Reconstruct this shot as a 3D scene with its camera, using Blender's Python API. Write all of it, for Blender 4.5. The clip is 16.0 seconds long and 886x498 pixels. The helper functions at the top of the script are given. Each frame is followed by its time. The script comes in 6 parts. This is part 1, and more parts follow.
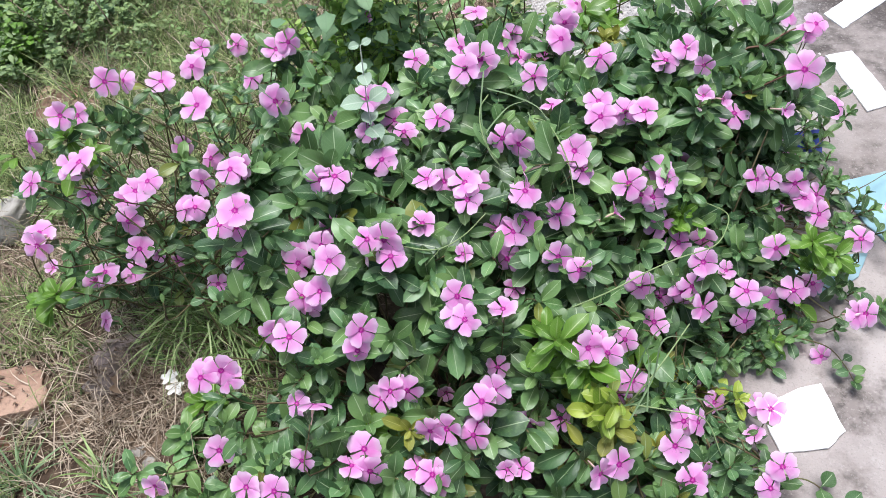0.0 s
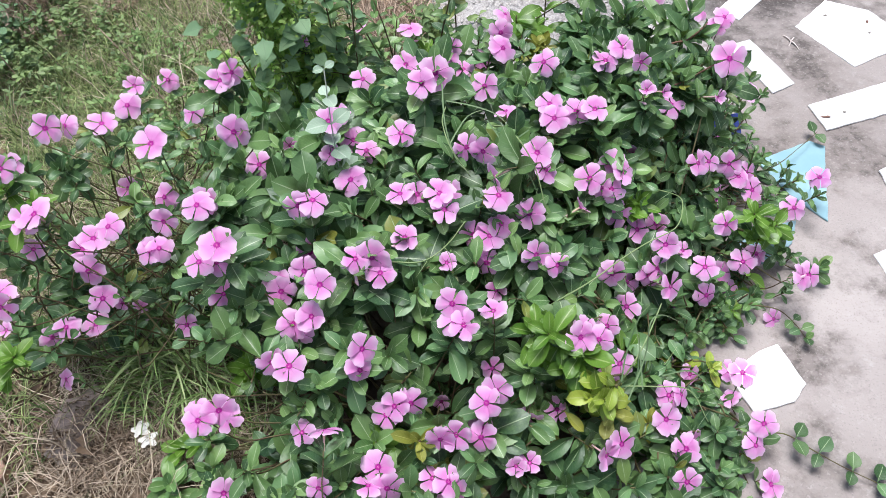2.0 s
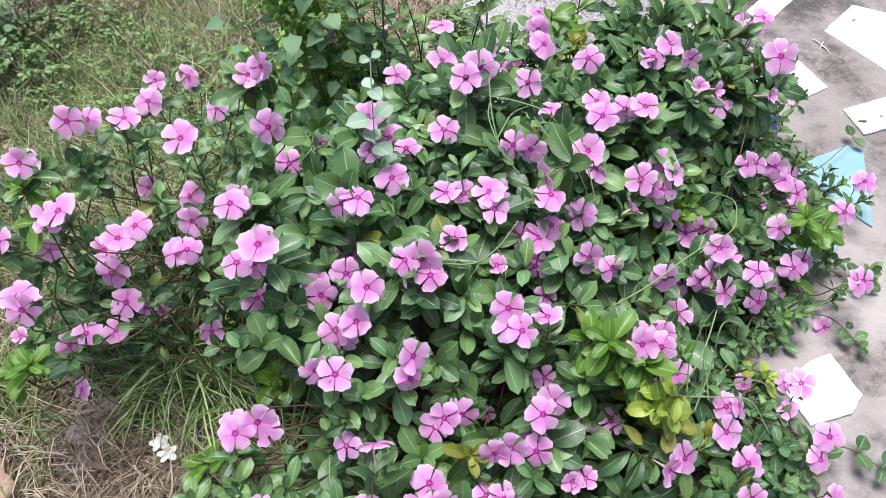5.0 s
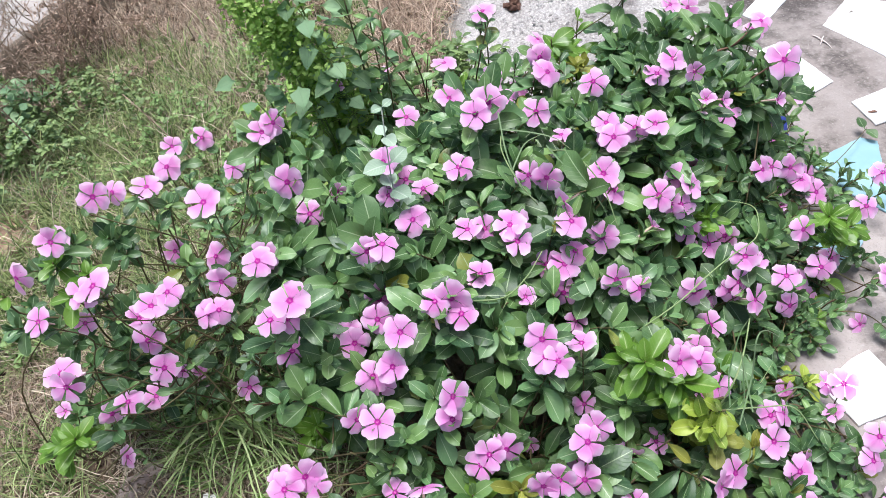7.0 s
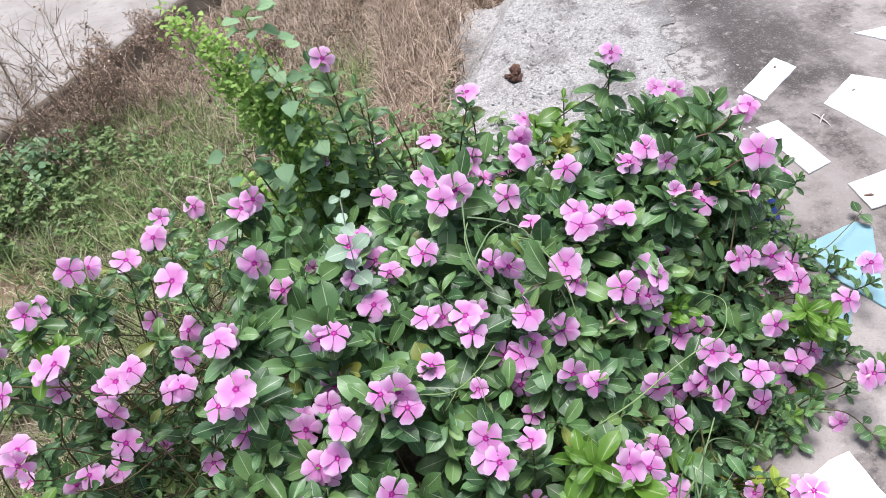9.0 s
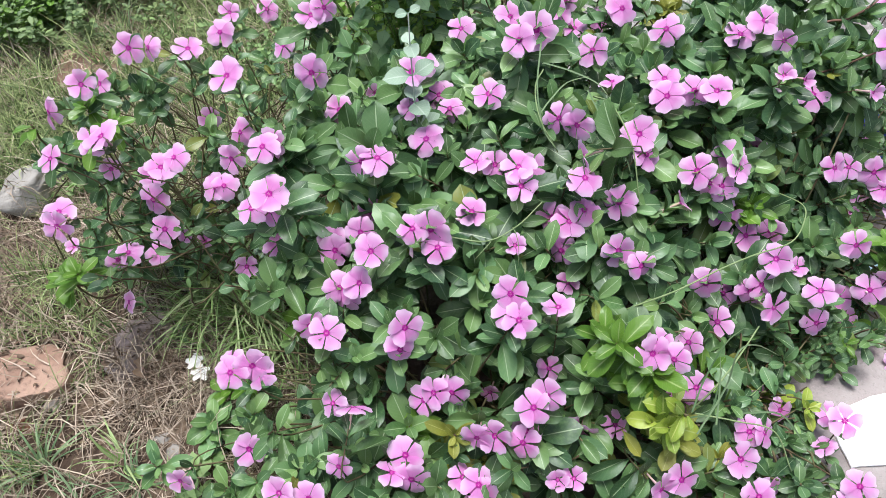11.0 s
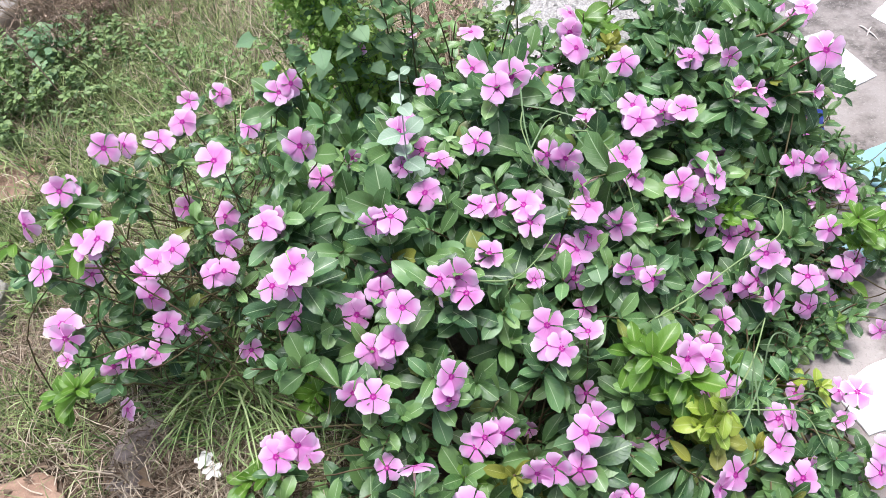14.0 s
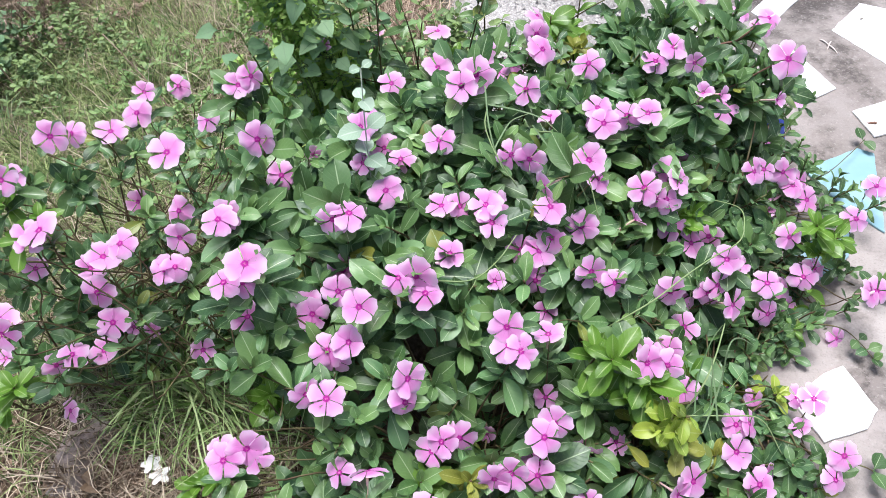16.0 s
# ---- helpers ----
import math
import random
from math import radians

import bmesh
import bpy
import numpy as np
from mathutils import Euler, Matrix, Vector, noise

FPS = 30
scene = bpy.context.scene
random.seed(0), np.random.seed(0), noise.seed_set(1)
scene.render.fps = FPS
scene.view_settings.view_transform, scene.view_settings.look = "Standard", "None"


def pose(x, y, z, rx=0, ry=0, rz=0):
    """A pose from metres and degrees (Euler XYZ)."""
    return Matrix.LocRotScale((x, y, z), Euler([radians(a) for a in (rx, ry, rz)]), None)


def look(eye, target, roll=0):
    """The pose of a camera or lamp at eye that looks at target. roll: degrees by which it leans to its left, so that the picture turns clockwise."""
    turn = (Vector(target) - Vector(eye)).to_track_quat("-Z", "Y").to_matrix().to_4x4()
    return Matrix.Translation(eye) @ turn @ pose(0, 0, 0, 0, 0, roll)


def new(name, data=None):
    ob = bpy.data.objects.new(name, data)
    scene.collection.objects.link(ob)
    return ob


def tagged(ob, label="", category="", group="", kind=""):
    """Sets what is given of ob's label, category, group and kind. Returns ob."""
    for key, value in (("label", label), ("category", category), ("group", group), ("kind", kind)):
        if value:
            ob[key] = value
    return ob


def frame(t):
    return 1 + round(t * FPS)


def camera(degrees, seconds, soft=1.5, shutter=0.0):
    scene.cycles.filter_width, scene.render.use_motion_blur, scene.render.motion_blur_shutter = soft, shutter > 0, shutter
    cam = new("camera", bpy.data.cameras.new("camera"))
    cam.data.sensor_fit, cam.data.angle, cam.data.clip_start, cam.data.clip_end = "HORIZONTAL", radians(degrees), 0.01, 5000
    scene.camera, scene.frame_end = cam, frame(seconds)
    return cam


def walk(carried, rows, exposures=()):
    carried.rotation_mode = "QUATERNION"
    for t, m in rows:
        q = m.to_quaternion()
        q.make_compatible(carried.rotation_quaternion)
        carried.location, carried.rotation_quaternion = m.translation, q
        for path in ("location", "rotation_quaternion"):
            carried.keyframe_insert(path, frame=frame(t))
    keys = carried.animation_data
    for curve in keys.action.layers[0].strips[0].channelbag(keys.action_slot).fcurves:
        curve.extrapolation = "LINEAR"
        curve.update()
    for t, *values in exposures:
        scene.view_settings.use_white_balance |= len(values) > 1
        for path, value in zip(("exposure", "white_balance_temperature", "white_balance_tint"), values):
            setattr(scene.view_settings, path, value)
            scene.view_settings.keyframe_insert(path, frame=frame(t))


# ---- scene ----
cam = camera(65.5, 16.0, soft=0.45)
PATH = [
    (0, (0.162, 0.177, 1.067), (0.04, 1.417, -0.497), -8.8),
    (0.5, (0.155, 0.181, 1.073), (0.009, 1.433, -0.48), -9.0),
    (1, (0.133, 0.189, 1.083), (0.066, 1.462, -0.458), -8.0),
    (1.5, (0.1, 0.187, 1.096), (0.181, 1.505, -0.406), -6.7),
    (2, (0.056, 0.17, 1.085), (0.201, 1.418, -0.471), -5.9),
    (2.5, (0.015, 0.175, 1.073), (0.159, 1.425, -0.481), -5.3),
    (3, (-0.021, 0.174, 1.049), (0.095, 1.428, -0.505), -3.8),
    (3.2, (-0.028, 0.174, 1.044), (0.06, 1.43, -0.51), -4.1),
    (5.3, (-0.024, 0.225, 1.037), (0.177, 1.504, -0.487), -4.8),
    (5.5, (-0.019, 0.232, 1.047), (0.189, 1.537, -0.454), -5.4),
    (6, (-0.036, 0.23, 1.045), (0.13, 1.542, -0.456), -8.4),
    (6.5, (-0.047, 0.221, 1.047), (0.053, 1.526, -0.466), -11.0),
    (7, (-0.034, 0.222, 1.058), (0.12, 1.551, -0.428), -11.3),
    (7.5, (-0.017, 0.224, 1.075), (0.196, 1.599, -0.361), -11.2),
    (8, (0.001, 0.228, 1.094), (0.185, 1.652, -0.298), -13.2),
    (8.2, (0.018, 0.226, 1.097), (0.18, 1.671, -0.277), -13.3),
    (10.3, (0.155, 0.264, 1.056), (0.115, 1.55, -0.475), -10.1),
    (10.5, (0.147, 0.255, 1.047), (0.043, 1.499, -0.515), -11.5),
    (11, (0.116, 0.249, 1.025), (-0.061, 1.417, -0.588), -9.9),
    (11.5, (0.095, 0.249, 1.039), (-0.118, 1.437, -0.555), -10.0),
    (12, (0.074, 0.246, 1.057), (-0.05, 1.51, -0.488), -10.2),
    (12.5, (0.048, 0.244, 1.065), (-0.012, 1.535, -0.462), -10.3),
    (13, (0.028, 0.244, 1.061), (0.055, 1.548, -0.455), -8.7),
    (13.5, (0.008, 0.238, 1.058), (0.067, 1.571, -0.432), -9.0),
    (14, (-0.015, 0.24, 1.044), (0.059, 1.519, -0.491), -9.9),
    (14.5, (-0.032, 0.245, 1.053), (0.039, 1.555, -0.457), -9.7),
    (15, (-0.038, 0.25, 1.062), (0.009, 1.558, -0.45), -11.4),
    (15.5, (-0.022, 0.251, 1.063), (0.118, 1.584, -0.422), -11.9),
    (16, (-0.006, 0.245, 1.021), (0.164, 1.519, -0.511), -5.5),
]
walk(cam, [(t, look(eye, target, roll)) for t, eye, target, roll in PATH], exposures=[
    (0.0, 0.74, 6300, 9.3), (1.6, 0.76, 6300, 9.3), (2.2, 0.68, 6300, 9.3), (3.0, 0.68, 6300, 9.3), (5.5, 0.8, 6300, 9.3), (7.2, 0.87, 6300, 9.3),
    (8.2, 0.73, 6300, 9.3), (10.4, 0.72, 6300, 9.3), (11.3, 0.8, 6300, 9.3), (12.5, 0.96, 6300, 9.3), (15.4, 0.94, 6300, 9.3), (16.0, 0.9, 6300, 9.3)])

# ---- light ----
world = bpy.data.worlds.new("sky")
scene.world = world
world.use_nodes = True
wn = world.node_tree
sky = wn.nodes.new("ShaderNodeTexSky")
sky.sky_type, sky.sun_disc = "NISHITA", False
sky.sun_elevation, sky.sun_rotation = radians(78), radians(130)
sky.air_density, sky.dust_density, sky.ozone_density = 1.0, 3.0, 1.0
wn.links.new(sky.outputs[0], wn.nodes["Background"].inputs[0])
wn.nodes["Background"].inputs[1].default_value = 0.075
sun_data = bpy.data.lights.new("sun", "SUN")
sun_data.energy, sun_data.angle, sun_data.color = 3.2, radians(30), (1.0, 0.965, 0.985)
sun = new("sun", sun_data)
sun.matrix_world = look((-0.1, 0.8, 4.0), (0, 0, 0))


# ---- materials ----
class Nodes:
    """A short hand for node materials."""

    def __init__(self, name):
        self.mat = bpy.data.materials.new(name)
        self.mat.use_nodes = True
        self.tree = self.mat.node_tree
        self.bsdf = self.tree.nodes["Principled BSDF"]
        self.out = self.tree.nodes["Material Output"]

    def add(self, kind, **sockets):
        n = self.tree.nodes.new(kind)
        for key, value in sockets.items():
            self.plug(value, n.inputs[key.replace("_", " ")])
        return n

    def plug(self, value, socket):
        if isinstance(value, bpy.types.NodeSocket):
            self.tree.links.new(value, socket)
        else:
            socket.default_value = value

    def math(self, op, a, b=0.0, clamp=False):
        n = self.tree.nodes.new("ShaderNodeMath")
        n.operation, n.use_clamp = op, clamp
        self.plug(a, n.inputs[0]), self.plug(b, n.inputs[1])
        return n.outputs[0]

    def mix(self, f, a, b, blend="MIX"):
        n = self.tree.nodes.new("ShaderNodeMix")
        n.data_type, n.blend_type = "RGBA", blend
        for value, k in ((f, 0), (a, 6), (b, 7)):
            if k and not isinstance(value, bpy.types.NodeSocket):
                value = (*value, 1.0)
            self.plug(value, n.inputs[k])
        return n.outputs[2]

    def coord(self, which="Object"):
        return self.add("ShaderNodeTexCoord").outputs[which]

    def noise(self, scale, detail=4.0, rough=0.55, vec=None, dist=0.0):
        n = self.add("ShaderNodeTexNoise", Scale=scale, Detail=detail, Roughness=rough, Distortion=dist)
        self.plug(vec if vec is not None else self.coord(), n.inputs["Vector"])
        return n.outputs["Fac"]

    def ramp(self, f, lo, hi):
        n = self.add("ShaderNodeMapRange", Value=f, From_Min=lo, From_Max=hi)
        n.interpolation_type = "SMOOTHSTEP"
        return n.outputs[0]

    def bump(self, height, distance, strength=0.6, normal=None):
        n = self.add("ShaderNodeBump", Height=height, Distance=distance, Strength=strength)
        if normal is not None:
            self.plug(normal, n.inputs["Normal"])
        return n.outputs[0]

    def chance(self):
        """A number of its own for each object and each loose piece of a mesh."""
        a = self.add("ShaderNodeObjectInfo").outputs["Random"]
        b = self.add("ShaderNodeNewGeometry").outputs["Random Per Island"]
        return self.math("FRACT", self.math("ADD", a, b))

    def uv(self):
        s = self.add("ShaderNodeSeparateXYZ", Vector=self.coord("UV"))
        return s.outputs[0], s.outputs[1]

    def done(self, color, rough=0.6, normal=None, spec=0.5, thin=None, thin_share=0.0):
        self.plug((*color, 1.0) if isinstance(color, tuple) else color, self.bsdf.inputs["Base Color"])
        self.plug(rough, self.bsdf.inputs["Roughness"])
        self.bsdf.inputs["Specular IOR Level"].default_value = spec
        if normal is not None:
            self.plug(normal, self.bsdf.inputs["Normal"])
        if thin_share:
            t = self.add("ShaderNodeBsdfTranslucent", Color=thin)
            m = self.add("ShaderNodeMixShader", Fac=thin_share)
            self.plug(self.bsdf.outputs[0], m.inputs[1]), self.plug(t.outputs[0], m.inputs[2])
            self.plug(m.outputs[0], self.out.inputs["Surface"])
        return self.mat


def leaf_material(name, dark, light, rib, rough=0.33, rib_width=0.05, veins=0.35, yellow=0.0, bias=1.0, thin=0.12, mixed=False):
    k = Nodes(name)
    u, v = k.uv()
    side = k.math("ABSOLUTE", k.math("SUBTRACT", u, 0.5))
    own = k.chance()
    tint = k.mix(k.math("POWER", own, bias), dark, light)
    # some leaves are older and bluer than others
    if mixed:
        cool = k.ramp(k.math("FRACT", k.math("MULTIPLY", own, 7.31)), 0.45, 0.85)
        tint = k.mix(cool, tint, (0.82, 0.92, 1.15), "MULTIPLY")
    if yellow:
        tint = k.mix(k.ramp(k.chance(), 1.0 - yellow, 1.0), tint, (0.20, 0.21, 0.03))
    tint = k.mix(k.math("MULTIPLY", k.ramp(k.noise(160, 3), 0.4, 0.75), 0.35), tint, light)
    wave = k.math("SINE", k.math("MULTIPLY", k.math("SUBTRACT", v, k.math("MULTIPLY", side, 0.55)), 56.0))
    vein = k.ramp(wave, 0.82, 1.0)
    tint = k.mix(k.math("MULTIPLY", vein, veins * 0.5), tint, rib)
    mid = k.ramp(side, rib_width, rib_width * 0.35)
    color = k.mix(k.math("MULTIPLY", mid, 0.85), tint, rib)
    height = k.math("ADD", k.math("MULTIPLY", vein, -0.4), k.math("MULTIPLY", k.noise(70, 2), 0.4))
    return k.done(color, rough, k.bump(height, 0.0012, 0.5), 0.5, k.mix(0.5, color, (0.22, 0.36, 0.03)), thin)


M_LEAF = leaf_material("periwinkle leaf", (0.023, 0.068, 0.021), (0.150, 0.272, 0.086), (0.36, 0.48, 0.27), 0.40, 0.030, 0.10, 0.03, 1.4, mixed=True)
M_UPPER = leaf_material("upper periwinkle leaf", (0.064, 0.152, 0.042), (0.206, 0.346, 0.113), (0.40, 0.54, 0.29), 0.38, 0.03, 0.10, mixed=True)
M_YOUNG = leaf_material("young yellow-green leaf", (0.13, 0.24, 0.025), (0.40, 0.50, 0.07), (0.50, 0.58, 0.18), veins=0.25, thin=0.25)
M_PLUME = leaf_material("frothy lime plume", (0.24, 0.46, 0.09), (0.60, 0.80, 0.24), (0.5, 0.6, 0.2), 0.6, veins=0.0, thin=0.45)
M_FRESH = leaf_material("fresh green leaf", (0.085, 0.20, 0.022), (0.15, 0.30, 0.04), (0.36, 0.50, 0.17), veins=0.2, thin=0.3)
M_WOOLLY = leaf_material("woolly leaf", (0.27, 0.39, 0.27), (0.41, 0.53, 0.40), (0.50, 0.60, 0.48), 0.85, veins=0.6)
M_WEED = leaf_material("grey-green weed leaf", (0.16, 0.31, 0.16), (0.36, 0.54, 0.29), (0.20, 0.32, 0.18), 0.6, veins=0.25, rib_width=0.03, thin=0.3)
M_DULL = leaf_material("dull grey-green weed leaf", (0.05, 0.105, 0.03), (0.25, 0.36, 0.125), (0.2, 0.3, 0.15), 0.55, veins=0.15, rib_width=0.03)
M_OLIVE = leaf_material("olive yellowing leaf", (0.13, 0.15, 0.02), (0.34, 0.36, 0.06), (0.42, 0.44, 0.14), 0.4, 0.03, 0.2, thin=0.2)
M_HERB = leaf_material("small herb leaf", (0.11, 0.22, 0.07), (0.34, 0.50, 0.19), (0.3, 0.4, 0.15), 0.6, veins=0.0, thin=0.3)


def petal_material():
    k = Nodes("pink petal")
    u, v = k.uv()
    side = k.math("ABSOLUTE", k.math("SUBTRACT", u, 0.5))
    body = k.mix(k.chance(), (0.85, 0.29, 0.70), (0.92, 0.43, 0.81))
    # pale tips of the petal, whitened further to stand in for highlights
    body = k.mix(k.math("MULTIPLY", k.ramp(v, 0.42, 1.0), 0.8), body, (0.98, 0.73, 0.94))
    streak = k.math("MULTIPLY", k.ramp(side, 0.07, 0.0), k.ramp(v, 0.55, 0.12))
    body = k.mix(k.math("MULTIPLY", streak, 0.35), body, (0.62, 0.14, 0.50))
    body = k.mix(k.math("MULTIPLY", k.ramp(v, 0.24, 0.08), 0.45), body, (0.60, 0.09, 0.46))
    body = k.mix(k.ramp(v, 0.13, 0.08), body, (0.50, 0.02, 0.34))
    lines = k.math("SINE", k.math("MULTIPLY", u, 60.0))
    return k.done(body, 0.55, k.bump(k.math("ADD", k.math("MULTIPLY", lines, 0.07), k.noise(220, 2)), 0.0006, 0.5), 0.3, body, 0.42)


def plain(name, a, b, scale=60.0, rough=0.7, bump=0.0006, spec=0.3):
    k = Nodes(name)
    f = k.noise(scale, 5)
    return k.done(k.mix(k.ramp(f, 0.3, 0.7), a, b), rough, k.bump(f, bump), spec)


M_PETAL = petal_material()
M_EYE = plain("flower eye", (0.44, 0.02, 0.28), (0.60, 0.16, 0.42), 400)
M_TUBE = plain("flower tube", (0.52, 0.32, 0.36), (0.55, 0.44, 0.30), 200)
M_BUD = plain("flower bud", (0.72, 0.42, 0.58), (0.80, 0.66, 0.62), 300)
M_WHITE_PETAL = plain("white petal", (0.78, 0.78, 0.72), (0.84, 0.84, 0.80), 200)
M_STEM = plain("red-brown stem", (0.09, 0.055, 0.032), (0.13, 0.13, 0.055), 35)
M_BRANCH = plain("reddish branch bark", (0.13, 0.065, 0.045), (0.22, 0.13, 0.09), 60)
M_GREEN_STEM = plain("green stem", (0.13, 0.20, 0.055), (0.20, 0.27, 0.09), 35)
M_TENDRIL = plain("pale tendril", (0.19, 0.28, 0.11), (0.27, 0.35, 0.16), 50)
M_WOOLLY_STEM = plain("woolly stem", (0.40, 0.46, 0.38), (0.50, 0.54, 0.46), 120, 0.9)
M_TWIG = plain("dry twig", (0.20, 0.14, 0.10), (0.40, 0.30, 0.23), 40, 0.85)


def blade_material(name, low, high, dry=0.3):
    k = Nodes(name)
    u, v = k.uv()
    c = k.mix(k.math("POWER", k.chance(), 1.4), low, high)
    c = k.mix(k.math("MULTIPLY", k.ramp(v, 0.55, 1.0), dry), c, (0.36, 0.29, 0.15))
    return k.done(c, 0.6, None, 0.3, c, 0.2)


M_GRASS = blade_material("green grass blade", (0.06, 0.115, 0.03), (0.44, 0.53, 0.22))
M_TUSSOCK = blade_material("fresh tussock blade", (0.14, 0.26, 0.06), (0.54, 0.67, 0.32), 0.1)
M_SEDGE = blade_material("grey-green sedge blade", (0.10, 0.18, 0.075), (0.26, 0.37, 0.19), 0.15)
M_STRAW = blade_material("dry straw", (0.14, 0.10, 0.066), (0.74, 0.63, 0.49), 0.2)
M_STUBBLE = blade_material("reddish dry stubble", (0.17, 0.115, 0.08), (0.80, 0.64, 0.50), 0.2)
M_DEAD = blade_material("brown dead straw", (0.085, 0.055, 0.036), (0.55, 0.43, 0.32), 0.1)
M_CRISP = blade_material("crisp dead shrub leaf", (0.25, 0.175, 0.125), (0.74, 0.58, 0.46), 0.0)
M_LITTER = blade_material("fallen leaf", (0.07, 0.045, 0.028), (0.32, 0.23, 0.15), 0.0)


def soil_material():
    k = Nodes("dry soil with litter")
    co = k.coord()
    big, mid, fine = k.noise(1.6, 4, vec=co), k.noise(14, 6, 0.65, co), k.noise(90, 4, 0.6, co)
    c = k.mix(k.ramp(big, 0.35, 0.7), (0.045, 0.031, 0.022), (0.12, 0.082, 0.056))
    c = k.mix(k.ramp(mid, 0.45, 0.7), c, (0.21, 0.155, 0.108))
    c = k.mix(k.math("MULTIPLY", k.ramp(fine, 0.5, 0.72), 0.6), c, (0.06, 0.045, 0.03))
    return k.done(c, 0.95, k.bump(k.math("ADD", mid, k.math("MULTIPLY", fine, 0.5)), 0.02, 0.8), 0.15)


def concrete_material():
    k = Nodes("weathered concrete")
    co = k.coord()
    big, mid, fine, grit = k.noise(1.1, 5, 0.6, co), k.noise(5, 6, 0.7, co), k.noise(30, 5, 0.7, co), k.noise(260, 3, 0.6, co)
    c = k.mix(k.ramp(big, 0.3, 0.7), (0.27, 0.24, 0.222), (0.43, 0.393, 0.37))
    c = k.mix(k.math("MULTIPLY", k.ramp(mid, 0.45, 0.62), 0.8), c, (0.20, 0.175, 0.16))
    c = k.mix(k.math("MULTIPLY", k.ramp(fine, 0.55, 0.75), 0.35), c, (0.50, 0.475, 0.46))
    s = k.add("ShaderNodeSeparateXYZ", Vector=co)
    # old black algae on the far side, broken up into blotches
    reach = k.math("ADD", s.outputs[1], k.math("MULTIPLY", k.math("SUBTRACT", mid, 0.5), 1.3))
    back = k.math("MULTIPLY", k.ramp(reach, 1.42, 1.75), k.ramp(k.math("ADD", s.outputs[0], k.math("MULTIPLY", fine, 0.5)), 1.80, 1.45))
    c = k.mix(k.math("MULTIPLY", k.math("MULTIPLY", back, k.ramp(fine, 0.2, 0.5)), 0.9), c, (0.062, 0.054, 0.051))
    spots = k.math("MULTIPLY", k.ramp(mid, 0.52, 0.66), k.ramp(fine, 0.42, 0.58))
    c = k.mix(k.math("MULTIPLY", spots, 0.85), c, (0.085, 0.075, 0.068))
    c = k.mix(k.math("MULTIPLY", k.ramp(grit, 0.55, 0.70), 0.45), c, (0.2, 0.185, 0.17))
    c = k.mix(k.math("MULTIPLY", k.ramp(k.noise(150, 3, 0.7, co), 0.56, 0.68), 0.4), c, (0.42, 0.39, 0.365))
    # lime dust spilt round the rubble
    along = k.math("SUBTRACT", s.outputs[1], 1.95)
    aside = k.math("SUBTRACT", k.math("SUBTRACT", s.outputs[0], 0.62), k.math("MULTIPLY", along, 0.16))
    far = k.math("SQRT", k.math("ADD", k.math("POWER", k.math("DIVIDE", aside, 0.37), 2.0), k.math("POWER", k.math("DIVIDE", along, 0.80), 2.0)))
    far = k.math("ADD", far, k.math("MULTIPLY", k.math("SUBTRACT", mid, 0.5), 1.0))
    dust = k.math("MULTIPLY", k.ramp(far, 1.40, 1.0), k.ramp(fine, 0.38, 0.56))
    c = k.mix(k.math("MULTIPLY", dust, 0.8), c, (0.47, 0.445, 0.42))
    h = k.math("ADD", k.math("MULTIPLY", fine, 0.6), k.math("MULTIPLY", grit, 0.25))
    return k.done(c, 0.9, k.bump(k.math("ADD", h, mid), 0.006, 0.7), 0.2)


def stone_material(name, a, b, dirt, scale=9.0):
    k = Nodes(name)
    co = k.coord()
    n1, n2, n3 = k.noise(scale, 5, 0.6, co), k.noise(scale * 6, 5, 0.65, co), k.noise(scale * 30, 3, 0.6, co)
    c = k.mix(k.ramp(n1, 0.35, 0.65), a, b)
    c = k.mix(k.math("MULTIPLY", k.ramp(n2, 0.5, 0.72), 0.6), c, dirt)
    c = k.mix(k.math("MULTIPLY", k.chance(), 0.25), c, dirt)
    return k.done(c, 0.92, k.bump(k.math("ADD", n2, k.math("MULTIPLY", n3, 0.4)), 0.006, 0.7), 0.2)


M_SOIL, M_CONCRETE = soil_material(), concrete_material()
M_BROWN_STONE = stone_material("brown stone", (0.28, 0.19, 0.13), (0.42, 0.31, 0.225), (0.15, 0.115, 0.085))
M_SAND_STONE = stone_material("pinkish sandstone", (0.28, 0.175, 0.125), (0.44, 0.30, 0.22), (0.15, 0.10, 0.075))
# dark red of an added stone: the shaded front of the sandstone block
M_BLOCK_SIDE = stone_material("dark red block side", (0.17, 0.075, 0.045), (0.25, 0.12, 0.08), (0.08, 0.045, 0.03))
M_GREY_STONE = stone_material("pale grey stone", (0.29, 0.27, 0.24), (0.40, 0.38, 0.34), (0.17, 0.14, 0.11))
M_PURPLE_STONE = stone_material("grey-purple stone", (0.33, 0.27, 0.25), (0.45, 0.38, 0.35), (0.19, 0.145, 0.12))
M_PALE_STONE = stone_material("pale plaster stone", (0.33, 0.315, 0.28), (0.45, 0.435, 0.39), (0.20, 0.17, 0.13))
M_LIME = stone_material("white lime rubble", (0.42, 0.40, 0.38), (0.66, 0.64, 0.615), (0.30, 0.28, 0.26), 14)


